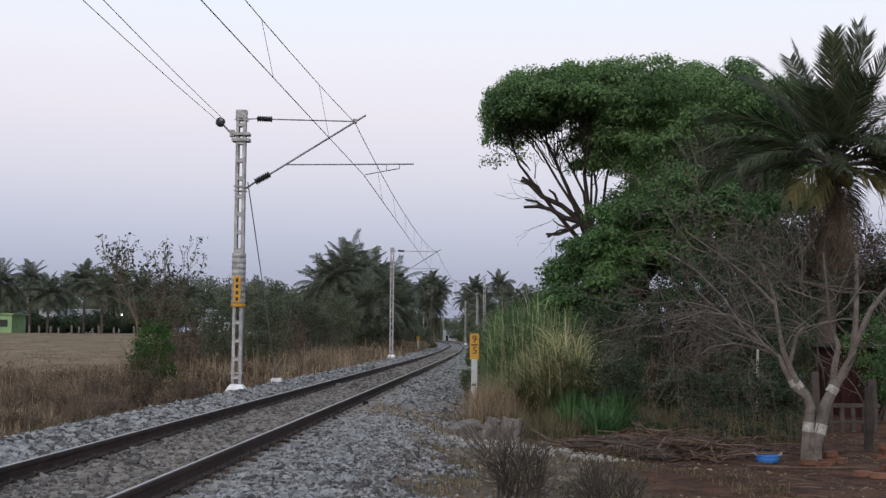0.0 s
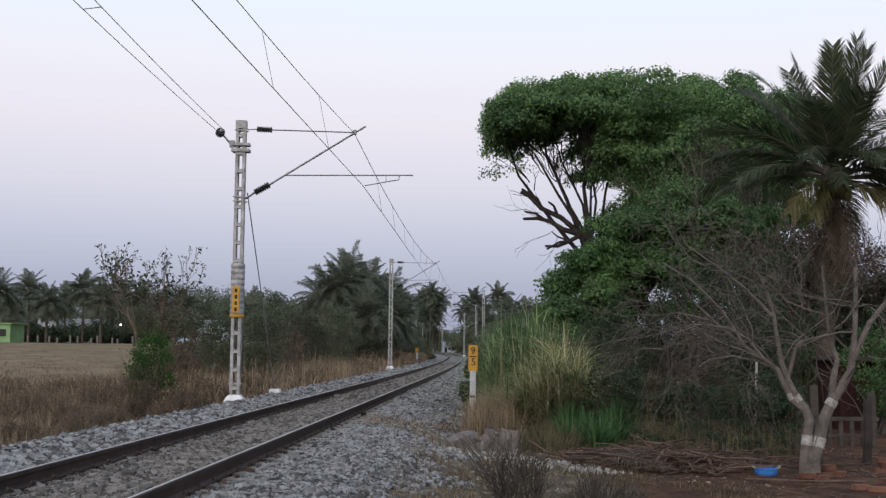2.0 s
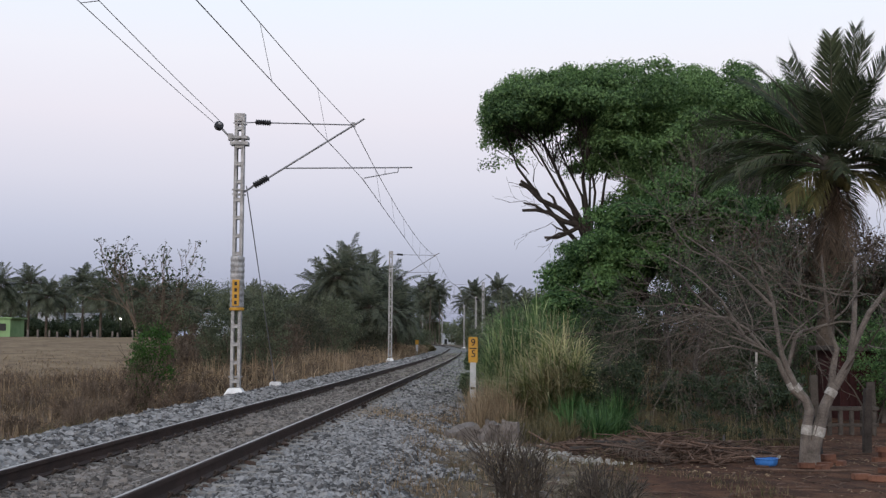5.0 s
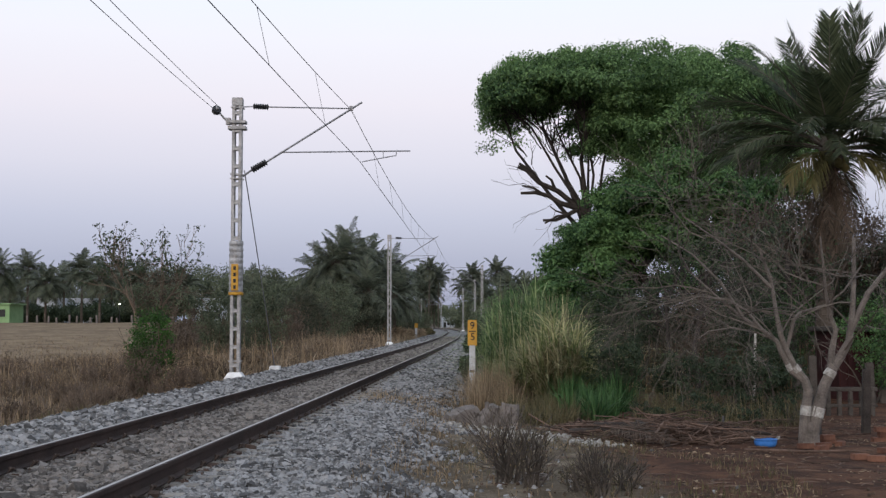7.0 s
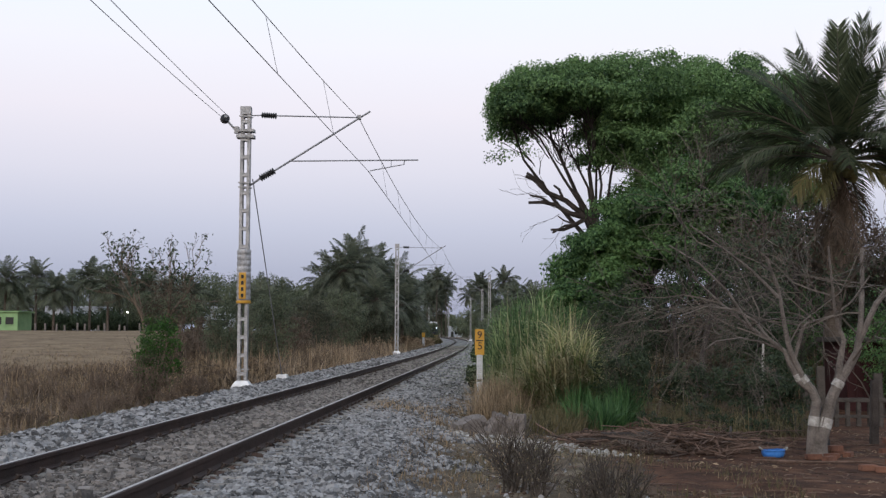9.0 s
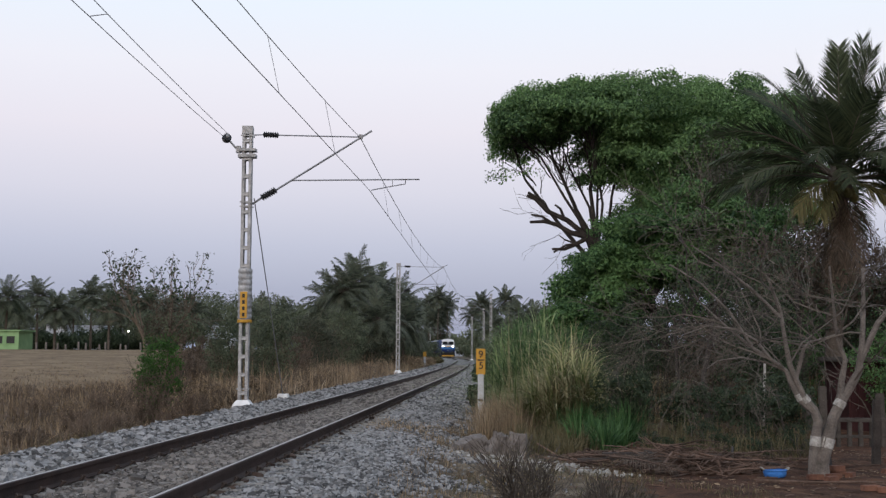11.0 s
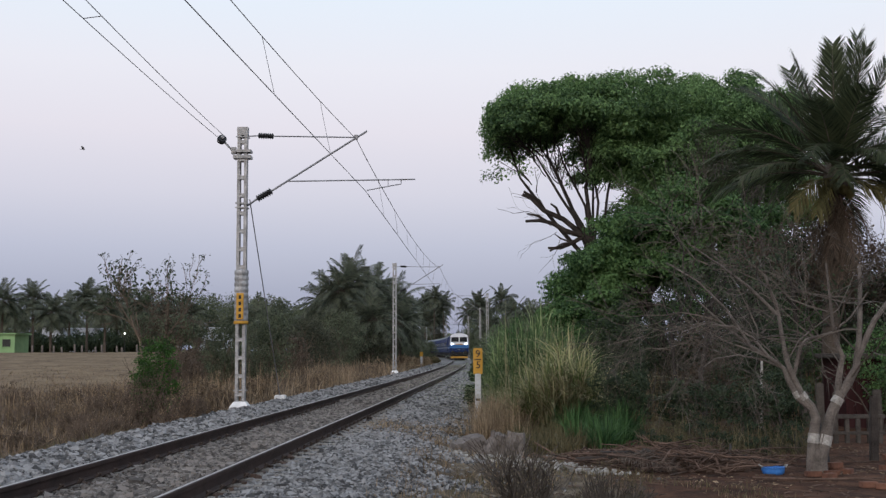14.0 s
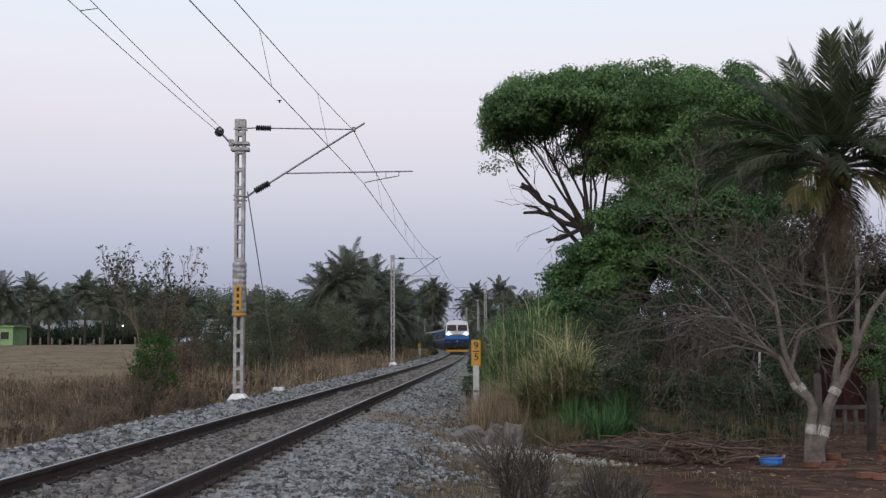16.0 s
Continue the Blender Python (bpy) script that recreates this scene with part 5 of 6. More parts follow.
def build_verge():
    """Dry grass along both sides of the line."""
    verge = thing("dry_verge_grass", "tall brown dry grass and weeds along the track", "grass", kind="stuff")
    n = 120000
    t = rng.uniform(0, 1, n)
    y = 13 * (165 / 13) ** t
    w = 6.0 + 15.0 * smooth(16, 30, y) - 13.0 * smooth(42, 70, y)
    u = -3.3 - rng.uniform(0, 1, n) ** 0.9 * w
    x = u + xc(y)
    p = np.stack([x, y, ground_z(x, y)], 1)
    patchy = np.sin(x * 1.7 + y * 0.31) + np.cos(y * 0.53 - x) + rng.normal(0, 0.5, n)
    p = p[patchy > -1.0]
    h = rng.uniform(0.35, 1.0, len(p)) * (0.75 + 0.5 * smooth(30, 70, p[:, 1])) * (0.55 + 0.45 * smooth(3.4, 5.0, -(p[:, 0] - xc(p[:, 1]))))
    swell = 0.5 + 0.5 * np.sin(p[:, 0] * 0.9 + 1.3 * np.sin(p[:, 1] * 0.31)) * np.cos(p[:, 1] * 0.47 + p[:, 0] * 0.25)
    h = h * (0.55 + 0.75 * swell)
    for k in range(3):
        blades("blade", p[k::3], h[k::3], (0.75, 0.95, 1.15)[k], 0.011 + 0.004 * k, (M_GRASS_DRY, M_TWIG_BROWN, M_GRASS_DRY)[k], verge, 3)
    n = 26000
    y = rng.uniform(26, 95, n)
    u = -5.0 - rng.uniform(0, 1, n) * (8 + 0.32 * y)
    x = u + xc(y)
    keep = rng.uniform(0, 1, n) < 1.15 - smooth(30, 95, y) * 0.9
    q = np.stack([x, y, ground_z(x, y)], 1)[keep]
    stubble = thing("field_stubble", "short dry stubble thinning out across the field", "stubble", kind="stuff")
    blades("blade", q, rng.uniform(0.10, 0.42, len(q)) * (1.1 - 0.006 * q[:, 1]), 0.7, 0.016, M_GRASS_DRY, stubble, 2)
    n = 26000
    y = rng.uniform(36, 135, n)
    u = -3.6 - rng.uniform(0, 1, n) * (3.0 + 0.045 * y)
    x = u + xc(y)
    q = np.stack([x, y, ground_z(x, y)], 1)
    q = q[np.sin(x * 0.9 + y * 0.2) + rng.normal(0, 0.6, n) > -0.4]
    tan = thing("tan_grass", "stand of tall tan grass beyond the mast", "grass", kind="stuff")
    uneven = 0.55 + 0.5 * (0.5 + 0.5 * np.sin(q[:, 0] * 1.9 + 1.1 * np.sin(q[:, 1] * 0.37)) * np.cos(q[:, 1] * 0.61)) + rng.uniform(-0.15, 0.25, len(q))
    blades("blade", q[::2], rng.uniform(0.5, 1.5, len(q[::2])) * uneven[::2], 0.8, 0.020, M_GRASS_PALE, tan, 3)
    blades("brown_blade", q[1::2], rng.uniform(0.5, 1.9, len(q[1::2])) * uneven[1::2], 0.75, 0.020, M_GRASS_DRY, tan, 3)
    n = 9000
    y = rng.uniform(14, 24, n)
    u = -rng.uniform(3.3, 5.0, n)
    x = u + xc(y)
    low = thing("low_green_grass", "low olive-green grass at the ballast edge", "grass", kind="stuff")
    q = np.stack([x, y, ground_z(x, y)], 1)
    blades("blade", q, rng.uniform(0.08, 0.34, n), 0.5, 0.008, M_GRASS_MIX, low, 3)
    # right-hand side: thin dry tufts on the soil
    n = 12000
    y = rng.uniform(9, 26, n)
    x = rng.uniform(-0.3, 3.6, n) + 0.02 * y
    keep = (x - xc(y) > 2.9) & (np.sin(x * 2.1 + y * 1.3) + np.sin(y * 0.9 - x) > -0.1)
    q = np.stack([x, y, ground_z(x, y)], 1)[keep]
    tuft = thing("dry_tufts", "short dry grass tufts on bare soil", "grass", kind="stuff")
    blades("blade", q[::2], rng.uniform(0.04, 0.17, len(q[::2])), 0.7, 0.005, M_GRASS_MIX, tuft, 3)
    blades("dry_blade", q[1::2], rng.uniform(0.03, 0.12, len(q[1::2])), 1.1, 0.005, M_GRASS_DRY, tuft, 3)
    n = 7000
    y = rng.uniform(11, 29, n)
    u = 2.5 + np.abs(rng.normal(0, 0.9, n))
    x = u + xc(y)
    keep = np.sin(x * 3.1 + y * 1.9) + np.cos(y * 2.3 - x * 1.7) + rng.normal(0, 1.3, n) > 0.1
    q = np.stack([x, y, ground_z(x, y)], 1)[keep]
    blades("edge_blade", q, rng.uniform(0.03, 0.17, len(q)), 1.1, 0.006, M_GRASS_DRY, tuft, 3)
    n = 2600
    y = rng.uniform(10, 24, n)
    x = rng.uniform(2.5, 9.5, n)
    keep = np.sin(x * 2.3 + y * 1.1) + np.cos(y * 1.7 - x * 0.7) > 0.2
    q = np.stack([x, y, ground_z(x, y)], 1)[keep]
    litter = thing("leaf_litter", "dry leaves and straw strewn over red soil", "litter", kind="stuff")
    s = rng.uniform(0.03, 0.10, len(q))
    v, f = scatter(LEAF_V, LEAF_F, rotations(len(q), 0.25), q + [0, 0, 0.012], s)
    part("leaf", mesh_fast("leaf", v, f, M_GRASS_PALE), None, litter)
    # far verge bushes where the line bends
    for px, d, w, h, mat in ((690, 150, 6, 3.8, M_LEAF_HAZED), (718, 155, 5.5, 3.9, M_LEAF_HAZED), (742, 162, 3.4, 3.6, M_LEAF_HAZED), (700, 112, 4, 1.6, M_GRASS_PALE), (735, 128, 3, 1.3, M_GRASS_PALE), (755, 150, 2.0, 0.9, M_GRASS_MIX),
                             (838, 58, 0.9, 1.1, M_LEAF_DARK), (826, 36, 0.4, 0.62, M_LEAF_DARK), (850, 95, 2.2, 2.0, M_LEAF_HAZED), (905, 80, 4.5, 3.6, M_LEAF_HAZED), (850, 150, 4, 3.0, M_LEAF_HAZED), (885, 110, 5, 4.2, M_LEAF_HAZED), (930, 60, 4, 3.4, M_LEAF_MID), (815, 330, 9, 4.5, M_LEAF_HAZED), (790, 430, 14, 5, M_LEAF_HAZED)):
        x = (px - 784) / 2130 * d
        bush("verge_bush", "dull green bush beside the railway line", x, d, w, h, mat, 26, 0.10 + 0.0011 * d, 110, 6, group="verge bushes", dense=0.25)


def build_left_shrubs():
    """Climbing bush, twiggy tree and shrubs between the field and the mast."""
    X = lambda px, d: (px - 784) / 2130 * d
    bush("green_bush", "bright green bush overgrown with dry brown stems", X(268, 33), 33, 1.25, 2.5, M_LEAF_BUSH, 30, 0.10, 120, 14)
    bush("brown_bush", "withered reddish-brown shrub beside the green bush", X(243, 32.2), 32.2, 1.5, 1.5, M_LEAF_BROWN, 22, 0.07, 70, 26)
    bush("brown_bush", "dry twiggy brown shrub at the ballast edge", X(150, 25), 25, 1.1, 1.1, M_LEAF_BROWN, 14, 0.05, 40, 30)
    for px, d, w, h, mat in ((30, 24, 0.8, 0.7, M_LEAF_BROWN), (90, 22, 0.7, 0.6, M_LEAF_BROWN), (120, 30, 1.0, 0.9, M_GRASS_DRY), (200, 27, 0.9, 0.9, M_LEAF_BROWN), (60, 36, 1.3, 0.9, M_GRASS_DRY), (175, 38, 1.3, 1.1, M_LEAF_BROWN), (300, 30, 1.0, 1.0, M_GRASS_DRY),
                             (320, 27, 0.9, 0.8, M_GRASS_DRY), (360, 34, 1.1, 0.9, M_GRASS_DRY), (15, 45, 1.6, 1.0, M_LEAF_BROWN), (110, 48, 1.6, 0.9, M_GRASS_DRY), (385, 38, 1.0, 1.2, M_GRASS_DRY), (460, 44, 1.4, 1.2, M_GRASS_DRY), (500, 50, 1.5, 1.1, M_GRASS_PALE), (555, 60, 1.8, 1.2, M_GRASS_DRY), (600, 72, 2.2, 1.3, M_GRASS_PALE), (650, 90, 2.6, 1.6, M_GRASS_PALE)):
        bush("dry_shrub", "low withered brown shrub in the dry grass", X(px, d), d, w, h, mat, 10, 0.045 + 0.001 * d, 30, 30, group="withered shrubs", dense=0.1)
    x, y = X(262, 36), 36.0
    z = float(ground_z(x, y))
    t = thing("twiggy_tree", "nearly leafless tree with a few dark leaves", "tree", pose(x, y, z))
    g, tips = Geo(), []
    for dx, ln in ((-0.75, 2.1), (-0.45, 2.2), (0.0, 2.2), (0.3, 2.1), (0.7, 2.1), (0.1, 1.9), (-0.2, 2.0)):
        s = Vector((-0.35 if dx < 0.05 else 0.35, 0, 2.2 + 0.5 * abs(dx)))
        branch(g, tips, s, (dx * 1.1, rng.normal(0, 0.3), 1), ln * 0.60, 0.028, 3, 0.38, 2, min_r=0.006, wiggle=0.12)
    limb(g, [(0, 0, -0.1), (-0.1, 0, 0.9), (-0.3, 0, 1.7), (-0.4, 0, 2.6)], 0.06, 0.03, 6)
    limb(g, [(0.1, 0, -0.1), (0.15, 0, 0.9), (0.35, 0, 1.8), (0.35, 0, 2.6)], 0.05, 0.03, 6)
    part("branchwork", g, M_TWIG_BROWN, t)
    tp = np.array(tips)
    tp = tp[tp[:, 2] > 2.2]
    leaves("leaf_sprays", tp[tp[:, 2] > 3.2][::2], 0.10, 3, 0.12, M_LEAF_DARK, t)
    c = blob(170, 0.4, 0.2, 2.7, 0.85, 0.8, 1.45, 0.2)
    leaves("brown_foliage", c, 0.2, 13, 0.08, M_LEAF_BROWN, t)
    for px, d, w, h, mat, n in ((385, 58, 2.0, 3.3, M_LEAF_HAZED, 130), (345, 62, 2.2, 2.6, M_LEAF_BROWN, 120), (425, 64, 2.4, 2.6, M_LEAF_HAZED, 120), (465, 60, 2.4, 4.2, M_LEAF_HAZED, 150), (500, 75, 3.2, 3.0, M_LEAF_BROWN, 130), (310, 50, 2.4, 2.2, M_LEAF_BROWN, 110),
                                (540, 88, 3.8, 4.6, M_LEAF_GREY, 150), (590, 96, 4.6, 5.4, M_LEAF_HAZED, 170), (640, 104, 5.0, 4.4, M_LEAF_GREY, 160), (675, 118, 4.2, 3.6, M_LEAF_HAZED, 140), (440, 42, 1.4, 1.2, M_GRASS_DRY, 70), (340, 40, 1.7, 1.2, M_GRASS_DRY, 80)):
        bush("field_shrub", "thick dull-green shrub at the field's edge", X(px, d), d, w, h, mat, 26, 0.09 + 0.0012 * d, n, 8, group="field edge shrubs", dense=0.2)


# ---------------------------------------------------------------- far palms and tree line
def far_palm(name, h, seed, spread=3.6, n=34, wide=0.09):
    palm = thing("distant_palm", "distant coconut palm with drooping haze-paled crown", "palm tree", group="palm grove")
    g = Geo()
    b = 0.5 * math.sin(seed * 2.1)
    limb(g, [(0, 0, -0.3), (b * 0.4, 0, h * 0.5), (b, 0, h)], 0.20, 0.13, 6)
    part("trunk", g, M_PALM_TRUNK, palm)
    g, lv = Geo(), []
    for k in range(36):
        az = k * 2.39996 + seed
        el = radians(80 - 125 * (k / 35) ** 0.9)
        frond(g, lv, (b, 0, h), az, el, spread * rng.uniform(0.72, 1.08), rng.uniform(0.4, 0.85), 0.29 * spread, n, wide, 0.35, 0.7, 0.14)
    crown = part("crown", frond_mesh("crown", lv, M_PALM_HAZED), None, palm)
    part("ribs", g, M_PALM_TRUNK, crown)
    return palm


def build_distance():
    protos = [far_palm("palm", 9.2, 0.3, 3.5, 40), far_palm("palm", 10.0, 1.7, 3.6, 40), far_palm("palm", 8.4, 3.0, 3.3, 40), far_palm("palm", 19.0, 4.1, 4.4, 40, 0.13), far_palm("palm", 10.0, 5.2, 3.3, 46, 0.07)]
    hs = [9.2, 10.0, 8.4, 19.0, 10.0]
    # (bearing, distance, crown height above rail level)
    plan = []
    grove = [(-0.372, 150, 5.6), (-0.345, 165, 6.6), (-0.300, 160, 6.4), (-0.268, 175, 6.3), (-0.315, 185, 5.6), (-0.285, 150, 4.8), (-0.36, 180, 5.0), (-0.252, 165, 5.4), (-0.33, 150, 4.2), (-0.235, 180, 5.2), (-0.215, 175, 4.6), (-0.39, 160, 5.2), (-0.25, 185, 4.2), (-0.275, 190, 4.8)]
    by_line = [(-0.128, 175, 4.9), (-0.142, 120, 3.4), (-0.155, 130, 4.0), (-0.078, 112, 7.4), (-0.092, 110, 6.4), (-0.106, 115, 5.4), (-0.066, 118, 7.0), (-0.053, 122, 6.2), (-0.040, 128, 6.0), (-0.085, 122, 4.4), (-0.066, 105, 3.6), (-0.042, 112, 3.4)]
    beyond = [(-0.004, 385, 16.0), (-0.012, 380, 18.0), (-0.019, 400, 17.0), (-0.016, 410, 14.0), (-0.034, 190, 7.0), (-0.042, 200, 8.2), (-0.008, 420, 14.5), (0.024, 300, 12.5), (0.031, 310, 11.0), (0.019, 330, 11.0), (0.045, 290, 13.0), (0.034, 190, 4.6), (0.056, 185, 6.6), (0.066, 180, 6.0), (0.048, 200, 5.4), (0.078, 190, 5.4), (0.041, 230, 4.6), (-0.010, 395, 13.0), (-0.015, 390, 11.0), (-0.007, 402, 10.5), (-0.019, 394, 12.5)]
    for b, d, top in grove + by_line + beyond:
        plan.append((b * d, d, top + (1.9 if b < -0.2 else 0.3 if -0.11 < b < -0.035 and d < 140 else 0.2)))
    used = [False] * 5
    for k, (x, y, top) in enumerate(plan):
        z = float(ground_z(x, y))
        need = top - z
        i = 3 if need > 9.5 else 4 if y < 136 else min(range(3), key=lambda j: abs(hs[j] - need)) if k % 4 else k // 4 % 3
        m = pose(x, y, z + need - hs[i] if need < hs[i] else z, 0, 0, (k * 67) % 360)
        m.translation.z = z + (need - hs[i])
        if m.translation.z > z:
            m.translation.z = z
        if not used[i]:
            protos[i].matrix_basis = m
            used[i] = True
        else:
            copy_thing(protos[i], m)
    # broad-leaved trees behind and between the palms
    field_side = [(-0.36, 222, 16, 7.6, M_LEAF_HAZED), (-0.31, 226, 18, 7.6, M_LEAF_HAZED), (-0.26, 224, 18, 10.0, M_LEAF_HAZED), (-0.215, 198, 14, 9.6, M_LEAF_HAZED), (-0.185, 190, 14, 8.6, M_LEAF_HAZED), (-0.165, 170, 10, 7.0, M_LEAF_HAZED), (-0.148, 150, 8, 6.8, M_LEAF_HAZED), (-0.125, 160, 9, 5.5, M_LEAF_HAZED), (-0.235, 160, 12, 5.0, M_LEAF_HAZED), (-0.40, 190, 16, 6, M_LEAF_HAZED), (-0.34, 170, 10, 2.4, M_LEAF_DARK), (-0.29, 172, 12, 2.9, M_LEAF_DARK), (-0.25, 170, 10, 2.4, M_LEAF_DARK)]
    line_side = [(-0.105, 125, 7, 7.0, M_LEAF_HAZED), (-0.088, 128, 7, 8.0, M_LEAF_HAZED), (-0.070, 124, 7, 7.2, M_LEAF_HAZED), (-0.052, 132, 7, 6.0, M_LEAF_HAZED), (-0.047, 150, 6, 5.0, M_LEAF_HAZED), (-0.050, 300, 14, 8.0, M_LEAF_HAZED), (0.034, 270, 15, 8.5, M_LEAF_HAZED), (0.055, 240, 14, 7.5, M_LEAF_HAZED), (0.075, 220, 14, 6.5, M_LEAF_HAZED), (0.066, 130, 5, 5.6, M_LEAF_HAZED), (0.085, 110, 7, 6.0, M_LEAF_HAZED), (-0.017, 405, 12, 10, M_LEAF_HAZED), (-0.012, 480, 22, 9, M_LEAF_HAZED), (0.018, 520, 26, 7, M_LEAF_HAZED)]
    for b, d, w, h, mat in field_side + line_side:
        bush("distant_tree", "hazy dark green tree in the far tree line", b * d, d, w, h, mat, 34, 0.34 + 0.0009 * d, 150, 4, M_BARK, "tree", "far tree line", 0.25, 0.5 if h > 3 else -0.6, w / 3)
    # closing belt of trees round the horizon
    n = 9000
    a = rng.uniform(0, 2 * np.pi, n)
    r = rng.uniform(620, 760, n)
    c = np.stack([r * np.sin(a), r * np.cos(a), rng.uniform(0, 1, n) ** 1.3 * (9 + 3 * np.sin(a * 23))], 1)
    v, f = scatter(LEAF_V, LEAF_F, rotations(n, 1.0), c, rng.uniform(4, 8, n))
    tagged(part("far_woods", mesh_fast("far_woods", v, f, M_LEAF_HAZED)), "far belt of woods on the horizon", "woods", kind="stuff")
    # lime-green house, pale houses and the fence before them
    house("farmhouse", "small lime-green plastered house behind the field", -56.6, 152, 5.6, 5, 2.4, M_GREENWALL)
    for b, d, w, h in ((-0.325, 190, 3, 3.8), (-0.298, 196, 4.5, 3.8), (-0.274, 194, 2.4, 3.4), (-0.192, 182, 4, 3.6), (-0.048, 172, 4, 3.0), (0.004, 420, 5, 3.6)):
        house("distant_house", "pale plastered house glimpsed between the trees", b * d, d, w, 5, h, M_PALEWALL)
    z = lambda x, y: float(ground_z(x, y))
    me = bevelled(Geo().box(-0.10, 0.10, -0.10, 0.10, -0.3, 0.95), 0.02)
    first = part("fence_post", me, M_RUBBLE)
    tagged(first, "pale stone fence post at the field's far edge", "fence post", "field fence posts")
    spots = [(-0.345 + 0.0085 * k + 0.002 * math.sin(k * 3.3)) for k in range(15)]
    first.matrix_basis = pose(spots[0] * 142, 142, z(spots[0] * 142, 142))
    for k, b in enumerate(spots[1:]):
        copy_thing(first, pose(b * 142, 142, z(b * 142, 142) - 0.15 * (k % 3), 0, 3 * math.sin(k * 2)))
    lamp = thing("yard_lamp", "small lit lamp on a pole among the palms", "lamp", pose(-0.2685 * 150, 150, z(-40.3, 150)))
    part("pole", Geo().tube([(0, 0, -0.2), (0, 0, 2.2)], 0.04), M_UNDER, lamp)
    part("bulb", Geo().lathe([(0.04, 2.2), (0.10, 2.25), (0.12, 2.32), (0.06, 2.4)], None, 10), M_FARLAMP, lamp)


def house(name, label, x, y, w, d, h, wall):
    z = float(ground_z(x, y))
    ho = thing(name, label, "house", pose(x, y, z - 0.1), "far houses" if name != "farmhouse" else "")
    part("wall", Geo().box(-w / 2, w / 2, -d / 2, d / 2, -0.4, h), wall, ho)
    part("roof", bevelled(Geo().box(-w / 2 - 0.3, w / 2 + 0.3, -d / 2 - 0.3, d / 2 + 0.3, h, h + 0.18), 0.03), wall, ho)
    part("door", Geo().box(-w * 0.30, -w * 0.30 + 0.9, -d / 2 - 0.04, -d / 2 + 0.02, 0, 1.9), M_DARKOPEN, ho)
    for k in (0.05, 0.32):
        win = part("window", Geo().box(w * k - 0.5, w * k + 0.5, -d / 2 - 0.03, -d / 2 + 0.02, 0.9, 1.8), M_DARKOPEN, ho)
        part("sill", Geo().box(w * k - 0.58, w * k + 0.58, -d / 2 - 0.12, -d / 2, 0.82, 0.9), wall, win)


build_big_tree()
build_mid_trees()
build_palm_near()
build_bare_tree()
build_thicket()
build_reeds()
build_verge()
build_left_shrubs()
build_distance()


# ---------------------------------------------------------------- yard: brushwood, basin, bricks, rubble, fence
def build_yard():
    X = lambda px, d: (px - 784) / 2130 * d
    gz = lambda x, y: float(ground_z(x, y))
    # brushwood heap
    heap = thing("brushwood_heap", "heap of dead brown branches and palm stalks on soil", "brushwood", pose(3.42, 18.8, gz(3.42, 18.8)))
    g = Geo()
    for k in range(620):
        t = rng.normal(0, 0.42)
        p = Vector((t * 1.75, rng.normal(-0.1, 0.55), 0.02 + abs(rng.normal(0, 0.11)) * max(0.15, 1 - abs(t))))
        a = rng.normal(0.0, 0.6) + (math.pi if rng.uniform() < 0.3 else 0)
        d = Vector((math.cos(a), math.sin(a) * 0.8, rng.normal(0, 0.10)))
        ln = rng.uniform(0.4, 1.3)
        r = rng.uniform(0.004, 0.020)
        q = [p + d * ln * s + Vector((0, rng.normal(0, 0.12), rng.normal(0, 0.06))) for s in (-0.5, -0.15, 0.2, 0.5)]
        q = [Vector((v.x, v.y, max(v.z, 0.012))) for v in q]
        g.tube(q, [r, r * 0.9, r * 0.7, r * 0.4], 5)
    tagged(part("branch", g, M_WOOD_DEAD, heap), kind="stuff")
    for k in range(14):
        g, lv = Geo(), []
        az = rng.uniform(0, 2 * math.pi)
        frond(g, lv, (rng.normal(0, 0.9), rng.normal(0, 0.4), 0.12 + 0.1 * rng.uniform()), az, rng.uniform(-0.02, 0.12), rng.uniform(1.0, 1.7), 0.12, 0.35, 34, 0.018, 0.15)
        f = part("dead_frond", frond_mesh("dead_frond", [Vector((p[0], p[1], max(p[2], 0.01))) for p in lv], M_LEAF_BROWN), None, heap, "dry brown palm frond")
        part("rib", g, M_WOOD_DEAD, f)
    g = Geo()
    limb(g, [(-1.1, -0.15, 0.18), (-0.3, -0.25, 0.20), (0.5, -0.2, 0.12), (1.3, -0.1, 0.05)], 0.055, 0.03)
    limb(g, [(-1.5, -0.3, 0.10), (-0.8, -0.35, 0.16), (0.3, -0.5, 0.05)], 0.05, 0.03)
    limb(g, [(-0.4, 0.2, 0.2), (0.9, 0.0, 0.16), (1.7, -0.2, 0.04)], 0.045, 0.02)
    limb(g, [(0.75, -0.6, 0.02), (0.85, -0.3, 0.15), (0.95, 0.1, 0.30)], 0.03, 0.02)
    part("log", g, M_BARK, heap, "thicker dead logs")
    stick = thing("fallen_branch", "long thin dead branch lying on red soil", "branch", pose(5.0, 16.4, gz(5.0, 16.4)))
    g = Geo()
    limb(g, [(-0.9, 0.1, 0.03), (-0.2, 0.0, 0.02), (0.5, -0.05, 0.03), (1.0, 0.1, 0.02)], 0.018, 0.008)
    part("branch", g, M_WOOD_DEAD, stick)
    # blue basin
    bx, by = 4.60, 17.3
    ba = thing("plastic_basin", "upturned bright blue plastic basin with handles on soil", "basin", pose(bx, by, gz(bx, by) - 0.005))
    prof = [(0.10, 0.0), (0.155, 0.0), (0.185, 0.03), (0.20, 0.085), (0.195, 0.12), (0.205, 0.125), (0.205, 0.135), (0.19, 0.135), (0.18, 0.09), (0.15, 0.02), (0.02, 0.015)]
    prof = [(r * 0.82, z * 0.82) for r, z in prof]
